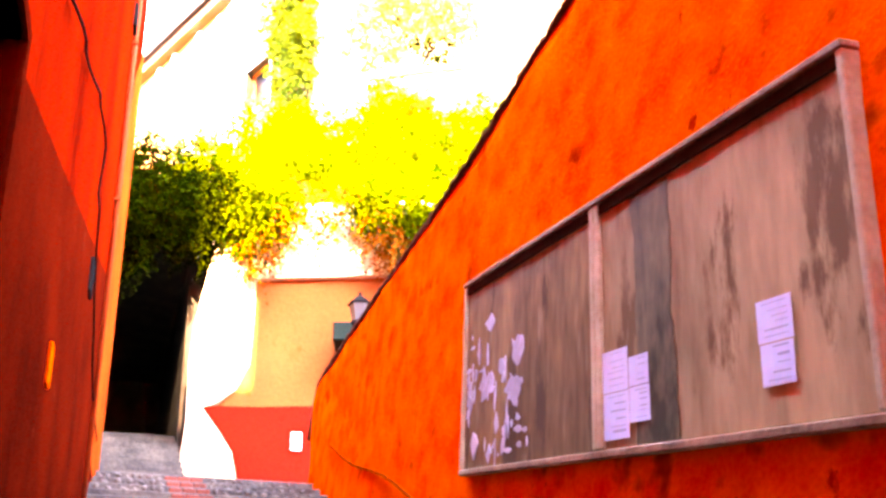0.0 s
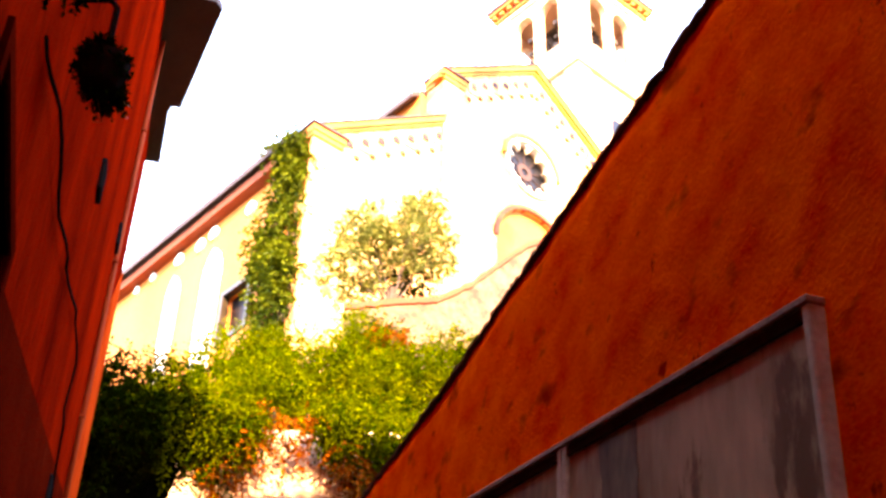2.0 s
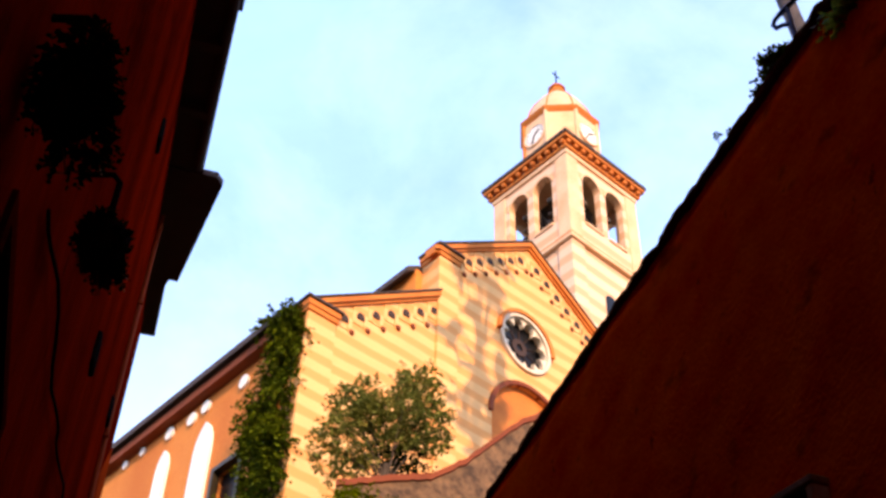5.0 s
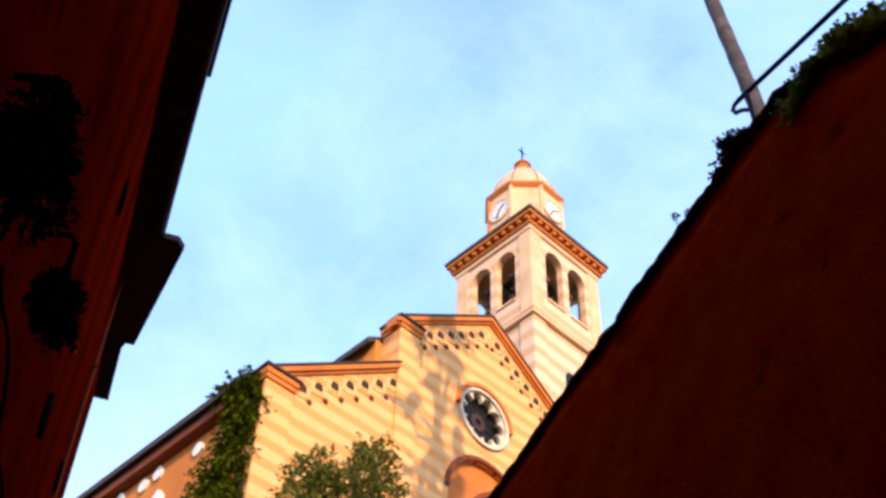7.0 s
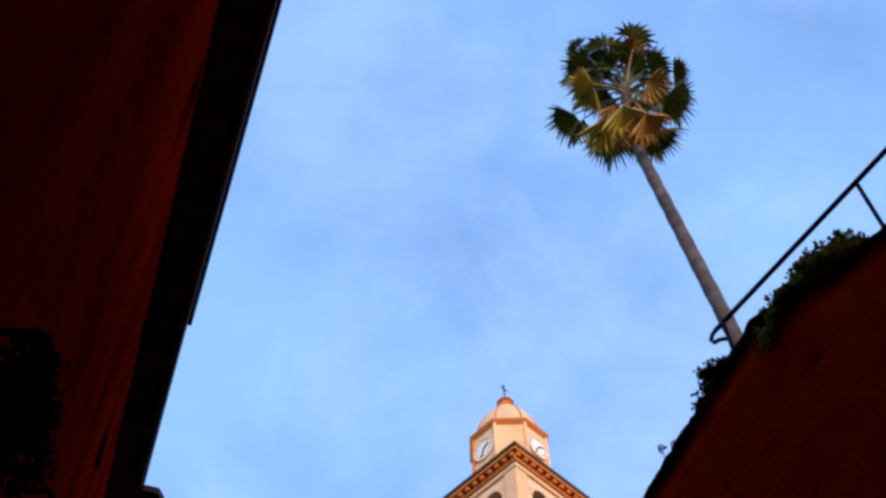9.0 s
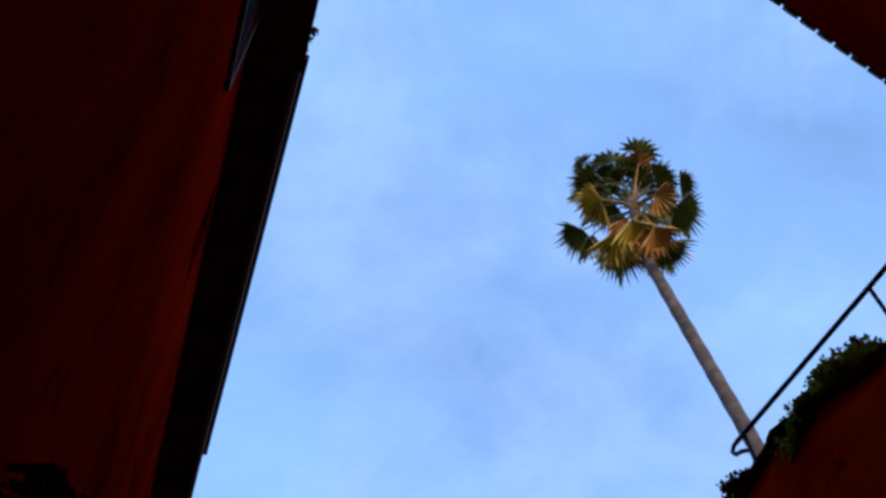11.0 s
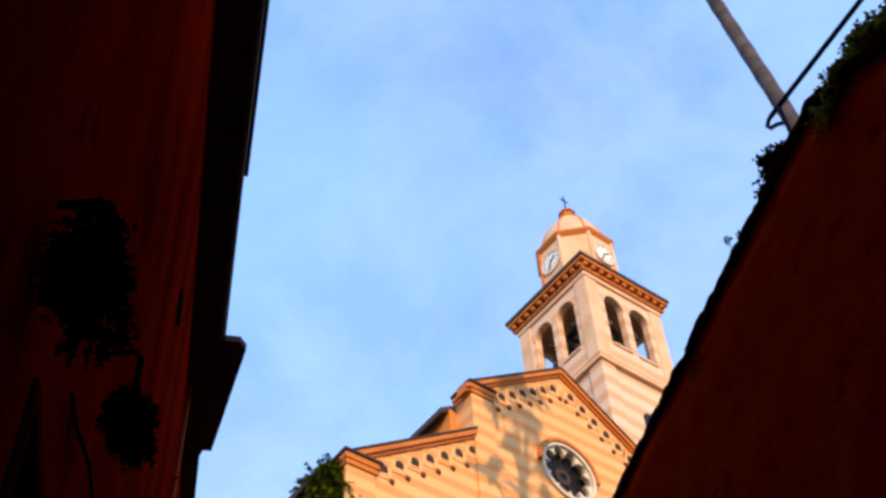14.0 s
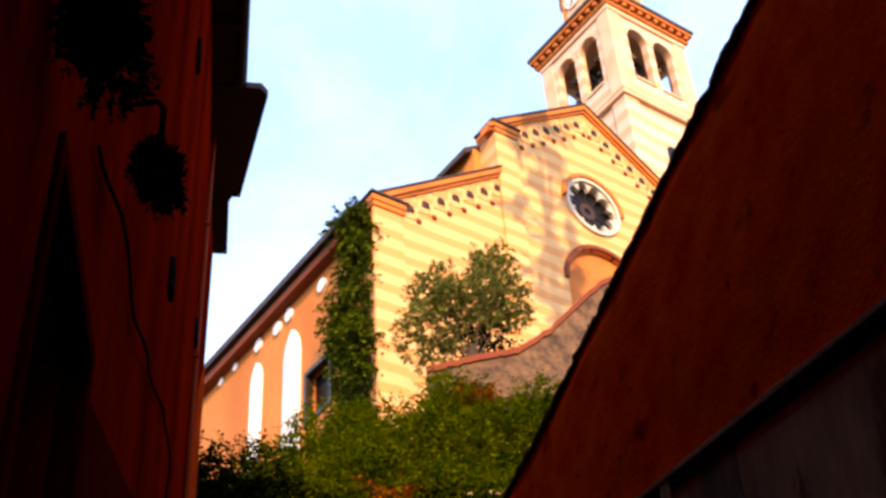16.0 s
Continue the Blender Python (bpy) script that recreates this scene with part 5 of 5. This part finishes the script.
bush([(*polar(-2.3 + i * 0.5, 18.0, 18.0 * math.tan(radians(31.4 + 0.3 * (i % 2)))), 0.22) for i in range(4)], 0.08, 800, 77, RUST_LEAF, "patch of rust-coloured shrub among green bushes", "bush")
# Overhanging bush: its shade is put into the leaf colour.
bush([(*polar(-17 - i * 0.6, 13.4, 13.4 * math.tan(radians(27.5 + 0.8 * (i % 3)))), 0.4) for i in range(5)] + [(*polar(-16.0 + 0.5 * i, 14.2, 14.2 * math.tan(radians(26.8 + 0.7 * (i % 3)))), 0.35) for i in range(5)], 0.09, 4200, 78, SHADE_LEAF, "bush overhanging the passage, its shade painted dark", "bush")

# Near-black clump added in place of a dark opening by the trunk.
bush([(*polar(-1.5 + i * 0.55, 20.6, 20.6 * math.tan(radians(34.5 - 0.3 * (i % 2)))), 0.3) for i in range(4)], 0.12, 900, 79, SHADE_LEAF, "low dark shrub standing in for an opening by the olive", "bush")

# ivy on the church corner
ivy = thing("ivy", "thick green ivy climbing the church corner to the eave", "ivy", CH)
spots = []
for i in range(150):
    z = rnd.uniform(0.3, 6.5)
    w = 1.12 + 0.25 * math.sin(z * 1.9) + 0.25 * rnd.random() - 0.5 * smooth01(z, 4.5, 6.5)
    spots.append((-HALF - 0.1 - 0.2 * rnd.random(), 0.1 + w * rnd.random() ** 0.9, z, 0.17 + 0.14 * rnd.random()))
for i in range(14):
    spots.append((-HALF - 0.25 - 0.25 * rnd.random(), 0.05 + 1.0 * rnd.random(), 6.45 + 0.4 * rnd.random(), 0.13 + 0.1 * rnd.random()))
for i in range(5):
    spots.append((-HALF - 0.45, 1.05 + 0.12 * i, 6.7 + 0.1 * rnd.random(), 0.13))
part("foliage", leaves(bmesh.new(), spots, 0.13, 16000, 31, 0.8, 0.38, 0.6), IVY, ivy)
for k in range(5):
    bm = bmesh.new()
    tube(bm, [(-HALF - 0.05, 0.3 + 0.25 * k + 0.15 * math.sin(z * 1.3 + k), z) for z in (-3, -1, 1, 3, 5, 6.4)], [0.05, 0.05, 0.04, 0.03, 0.02, 0.01], 5)
    part("stem", bm, BARK, ivy)
bm = bmesh.new()
tube(bm, [(-HALF - 0.12, -0.12, 6.8), (-HALF - 0.42, 0.9, 5.6), (-HALF - 0.44, 2.0, 4.5)], 0.02, 5)
part("cable", bm, PALM_DRY, church, "pale cable slanting across the corner")


def small_tree():
    base = polar(-1.3, 20.2, 12.0)
    t = thing("tree", "small olive tree with a thin crown before the church", "tree", Matrix.Translation(base))
    bm = bmesh.new()
    tube(bm, [(0, 0, -0.6), (0.03, 0, 0.6), (-0.05, 0.05, 1.3), (-0.02, 0, 1.7)], [0.11, 0.09, 0.075, 0.06], 7)
    limbs, spots = [], []
    for az, el, r, d in ((-3.6, 36.6, 0.42, 0), (-2.9, 37.2, 0.42, 0.2), (-4.2, 35.9, 0.36, -0.2), (-2.6, 36.2, 0.42, 0), (-0.1, 37.4, 0.46, 0.1), (0.5, 36.6, 0.46, 0.3), (-0.6, 36.6, 0.4, -0.2), (1.2, 35.9, 0.36, 0.2),
                         (0.1, 38.0, 0.3, 0), (-5.2, 35.0, 0.24, 0), (-4.9, 34.3, 0.22, 0.2), (-3.4, 34.9, 0.24, 0), (0.6, 35.2, 0.28, 0), (-1.9, 35.4, 0.26, 0.2), (-3.9, 34.2, 0.2, 0), (-2.7, 34.4, 0.2, 0.1), (-0.9, 35.3, 0.26, 0), (0.0, 35.7, 0.3, 0.1), (-2.2, 36.0, 0.3, 0), (1.4, 35.1, 0.2, 0), (-3.0, 33.9, 0.24, 0.2), (-2.1, 34.5, 0.22, 0), (-4.4, 33.8, 0.2, 0)):
        p = polar(az, 20.1 + d, (20.1 + d) * math.tan(radians(el))) - base
        limbs.append(p)
        spots.append((p.x, p.y, p.z, r))
        for q in range(3):
            o = Vector((rnd.uniform(-1, 1), rnd.uniform(-1, 1), rnd.uniform(-0.7, 0.7))) * r * 0.9
            spots.append((p.x + o.x, p.y + o.y, p.z + o.z, r * 0.5))
    for p in limbs[:10]:
        tube(bm, [(-0.03, 0.02, 1.2), (p.x * 0.45, p.y * 0.45, 1.2 + (p.z - 1.2) * 0.45 + 0.08), tuple(p)], [0.022, 0.014, 0.005], 5)
    part("trunk", bm, BARK, t)
    part("crown", leaves(bmesh.new(), spots, 0.10, 13000, 8, 0.3, 0.26, 0.5), OLIVE, t)


small_tree()


def palm():
    low, high = polar(27.12, 13.44, 17.04), polar(24.42, 13.53, 25.32)
    d = (high - low).normalized()
    foot = low - d * 9.0
    t = thing("palm_tree", "tall fan palm with a slender trunk and dry hanging leaves", "palm tree", Matrix.Translation(foot))
    heart = polar(25.1, 13.5, 28.46) - foot
    bm = bmesh.new()
    n = 46
    pts, rad = [], []
    for i in range(n + 1):
        f = i / n
        p = (high - foot) * min(1, f * 1.25) if f < 0.8 else (high - foot).lerp(heart, (f - 0.8) / 0.2)
        pts.append(p)
        rad.append(0.155 - 0.035 * f + (0.012 if i % 2 else 0))
    tube(bm, pts, rad, 10)
    part("trunk", bm, TRUNK, t, smooth=True)
    r2 = random.Random(6)

    sight = (heart + foot - Vector((0, 0, EYE))).normalized()

    def fan(centre, radius, mat, limp, face_to):
        """A stalk from the heart and a pleated fan at its end: one folded sheet that splits into drooping tips."""
        bm = bmesh.new()
        up = Vector((0, 0, 1))
        out = (centre - heart).normalized()
        root = heart - d * (0.15 + 0.5 * r2.random()) if limp < 0.8 else heart - d * (0.7 + 0.5 * r2.random())
        dn = -up + sight * sight.z
        ax = (out - sight * out.dot(sight) + dn * limp + sight * r2.uniform(-0.35, 0.35)).normalized()
        hub = centre - ax * radius * 0.62
        tube(bm, [root, root.lerp(hub, 0.55) + up * 0.08, hub], [0.034, 0.026, 0.018], 5)
        face = (face_to + Vector((r2.uniform(-0.45, 0.45), r2.uniform(-0.45, 0.45), r2.uniform(-0.3, 0.3)))).normalized()
        sd = ax.cross(face).normalized()
        nn = sd.cross(ax).normalized()
        m, reach = 20, 98 - 22 * limp
        ring = []
        for k in range(m + 1):
            a = radians(-reach + 2 * reach * k / m)
            way = ax * math.cos(a) + sd * math.sin(a)
            ring.append((way, bm.verts.new(hub + way * radius * 0.72 + nn * (0.035 if k % 2 else -0.035) * radius * 2 + up * (-0.14 * radius * abs(math.sin(a)) - 0.1 * radius))))
        centre_v = bm.verts.new(hub)
        for (w0, v0), (w1, v1) in zip(ring, ring[1:]):
            ln = radius * r2.uniform(0.95, 1.2)
            end = hub + (w0 + w1).normalized() * ln + up * (-r2.uniform(0.25, 0.6) * radius) + nn * r2.uniform(-0.08, 0.08)
            bm.faces.new((centre_v, v0, v1))
            bm.faces.new((v0, bm.verts.new(end), v1))
        part("frond", bm, mat, t)

    for az, el, deep, radius, mat, limp in ((21.1, 67.0, 0.3, 0.26, PALM_LEAF, 0.2), (24.5, 66.85, 0.2, 0.46, PALM_LEAF, 0.3), (24.2, 66.0, -0.3, 0.38, PALM_LEAF, 0.3), (28.4, 66.75, 0.4, 0.40, PALM_LEAF, 0.2),
                                            (28.0, 66.2, 0.0, 0.34, PALM_DRY, 0.4), (20.5, 66.15, 0.0, 0.50, PALM_LEAF, 0.4), (20.5, 65.0, -0.5, 0.46, PALM_SUN_AND_DRY, 0.5), (22.0, 65.3, 0.5, 0.36, PALM_LEAF, 0.4),
                                            (18.3, 63.65, 0.1, 0.46, PALM_LEAF, 0.6), (29.7, 63.0, 0.1, 0.46, PALM_LEAF, 0.5), (29.5, 64.95, 0.3, 0.44, PALM_LEAF, 0.4), (31.0, 64.3, -0.1, 0.28, PALM_LEAF, 0.4),
                                            (28.3, 64.1, -0.4, 0.34, PALM_DRY, 0.6), (22.2, 62.7, -0.2, 0.52, PALM_SUN_AND_DRY, 0.9), (22.0, 62.2, 0.3, 0.48, PALM_LEAF, 0.9), (26.4, 61.7, 0.2, 0.46, PALM_LEAF, 0.9),
                                            (24.3, 63.1, -0.5, 0.42, PALM_SUN_AND_DRY, 1.1), (26.3, 62.5, -0.4, 0.40, PALM_DRY, 1.1), (25.4, 62.7, -0.3, 0.36, PALM_DRY, 1.2), (26.6, 65.6, 0.6, 0.34, PALM_LEAF, 0.2),
                                            (22.6, 66.2, 0.5, 0.40, PALM_LEAF, 0.3), (26.3, 66.1, 0.2, 0.36, PALM_LEAF, 0.3), (27.8, 65.2, 0.5, 0.40, PALM_LEAF, 0.4), (22.3, 64.4, 0.4, 0.36, PALM_LEAF, 0.6),
                                            (28.3, 63.6, 0.5, 0.38, PALM_LEAF, 0.6), (25.0, 61.9, 0.4, 0.40, PALM_LEAF, 1.2), (23.4, 63.4, 0.2, 0.38, PALM_DRY, 1.1), (25.6, 63.4, 0.1, 0.34, PALM_SUN_AND_DRY, 1.2), (24.6, 62.4, 0.0, 0.38, PALM_DRY, 1.2)):
        dist, radius = 13.5 + deep, radius * 1.5
        spot = polar(az, dist, dist * math.tan(radians(el))) - foot
        spot = heart + (spot - heart) * 1.07
        fan(spot, radius, mat, limp, -sight)
        fan(spot.lerp(heart, 0.12) + Vector((r2.uniform(-0.2, 0.2), 0.35, r2.uniform(0.0, 0.3))), radius * 0.95, PALM_LEAF if limp < 1 else PALM_DRY, limp * 0.7 + 0.2, Vector((0.2, -0.9, 0.3)))
    # cut stalks of old leaves round the heart
    for k in range(12):
        a = k * 2.4
        bm = bmesh.new()
        base = heart - d * (0.3 + 0.08 * k)
        tube(bm, [base, base + Vector((math.cos(a) * 0.28, math.sin(a) * 0.28, 0.22))], [0.05, 0.025], 5)
        part("stalk", bm, PALM_DRY, t)


palm()

# ---- railing and plants on the noticeboard wall ----
railing = thing("railing", "dark blue iron handrail with a scrolled end", "railing")
ra, rb = polar(25.98, 3.87, 5.1), polar(43.25, 3.34, 5.1)
rd = (rb - ra).normalized()
bm = bmesh.new()
tube(bm, [ra, ra + rd * 1.2, rb + rd * 2.2], 0.014, 8)
part("handrail", bm, RAILING, railing)
bm = bmesh.new()
tube(bm, [ra + rd * 0.02, ra - rd * 0.025 + Vector((0, 0, -0.005)), ra - rd * 0.045 + Vector((0, 0, -0.03)), ra - rd * 0.03 + Vector((0, 0, -0.07)), ra + rd * 0.01 + Vector((0, 0, -0.09)), ra + rd * 0.05 + Vector((0, 0, -0.13))], 0.012, 7)
part("scroll", bm, RAILING, railing)
for pp in (polar(40.25, 3.405, 5.1), rb + rd * 1.0, rb + rd * 2.1, ra + rd * 0.06):
    bm = bmesh.new()
    tube(bm, [pp, pp - Vector((0, 0, 1.5))], 0.011, 7)
    part("post", bm, RAILING, railing)
bush([(*polar(az, dd, dd * math.tan(radians(el))), r) for az, dd, el, r in ((29.0, 3.85, 50.7, 0.11), (30.4, 3.8, 51.3, 0.13), (32, 3.76, 52.0, 0.14), (33.6, 3.75, 52.6, 0.14), (35.2, 3.7, 53.1, 0.14), (36.8, 3.65, 53.3, 0.12), (38.0, 3.6, 52.9, 0.10), (34, 3.9, 50.5, 0.2), (37, 3.9, 50.5, 0.2), (30.5, 3.1, 51.4, 0.08), (31.8, 3.05, 52.2, 0.09), (33.2, 3.02, 52.7, 0.09), (34.6, 3.0, 53.1, 0.09), (36.2, 2.98, 53.2, 0.08), (37.2, 2.95, 53.2, 0.07))], 0.036, 21000, 55, SHRUB, "dark green shrub on top of the orange wall", "bush", "plants on the orange wall", 0.3, 0.5)
bush([(*polar(az, 3.75, 3.75 * math.tan(radians(el))), r) for az, el, r in ((24.9, 50.6, 0.07), (24.3, 49.8, 0.06), (25.6, 50.9, 0.06))], 0.032, 1100, 56, IVY, "small tuft of leaves at the wall's edge", "plant_tuft", "plants on the orange wall", 0.3, 0.4)
bush([(*polar(20.6, 3.72, 3.72 * math.tan(radians(48.3))), 0.03), (*polar(20.2, 3.72, 3.72 * math.tan(radians(48.7))), 0.02)], 0.024, 32, 57, IVY, "tiny sprig growing from the wall top", "sprig", "plants on the orange wall", 0.3, 0.6)
eave_tuft = [left(2.98, -0.18, 10.22), left(2.9, -0.16, 10.18), left(3.05, -0.2, 10.24)]
bush([(*p, 0.06) for p in eave_tuft], 0.05, 160, 58, IVY, "small tuft of weeds on the roof's edge", "plant_tuft", "weeds on the eave", 0.3, 0.5)
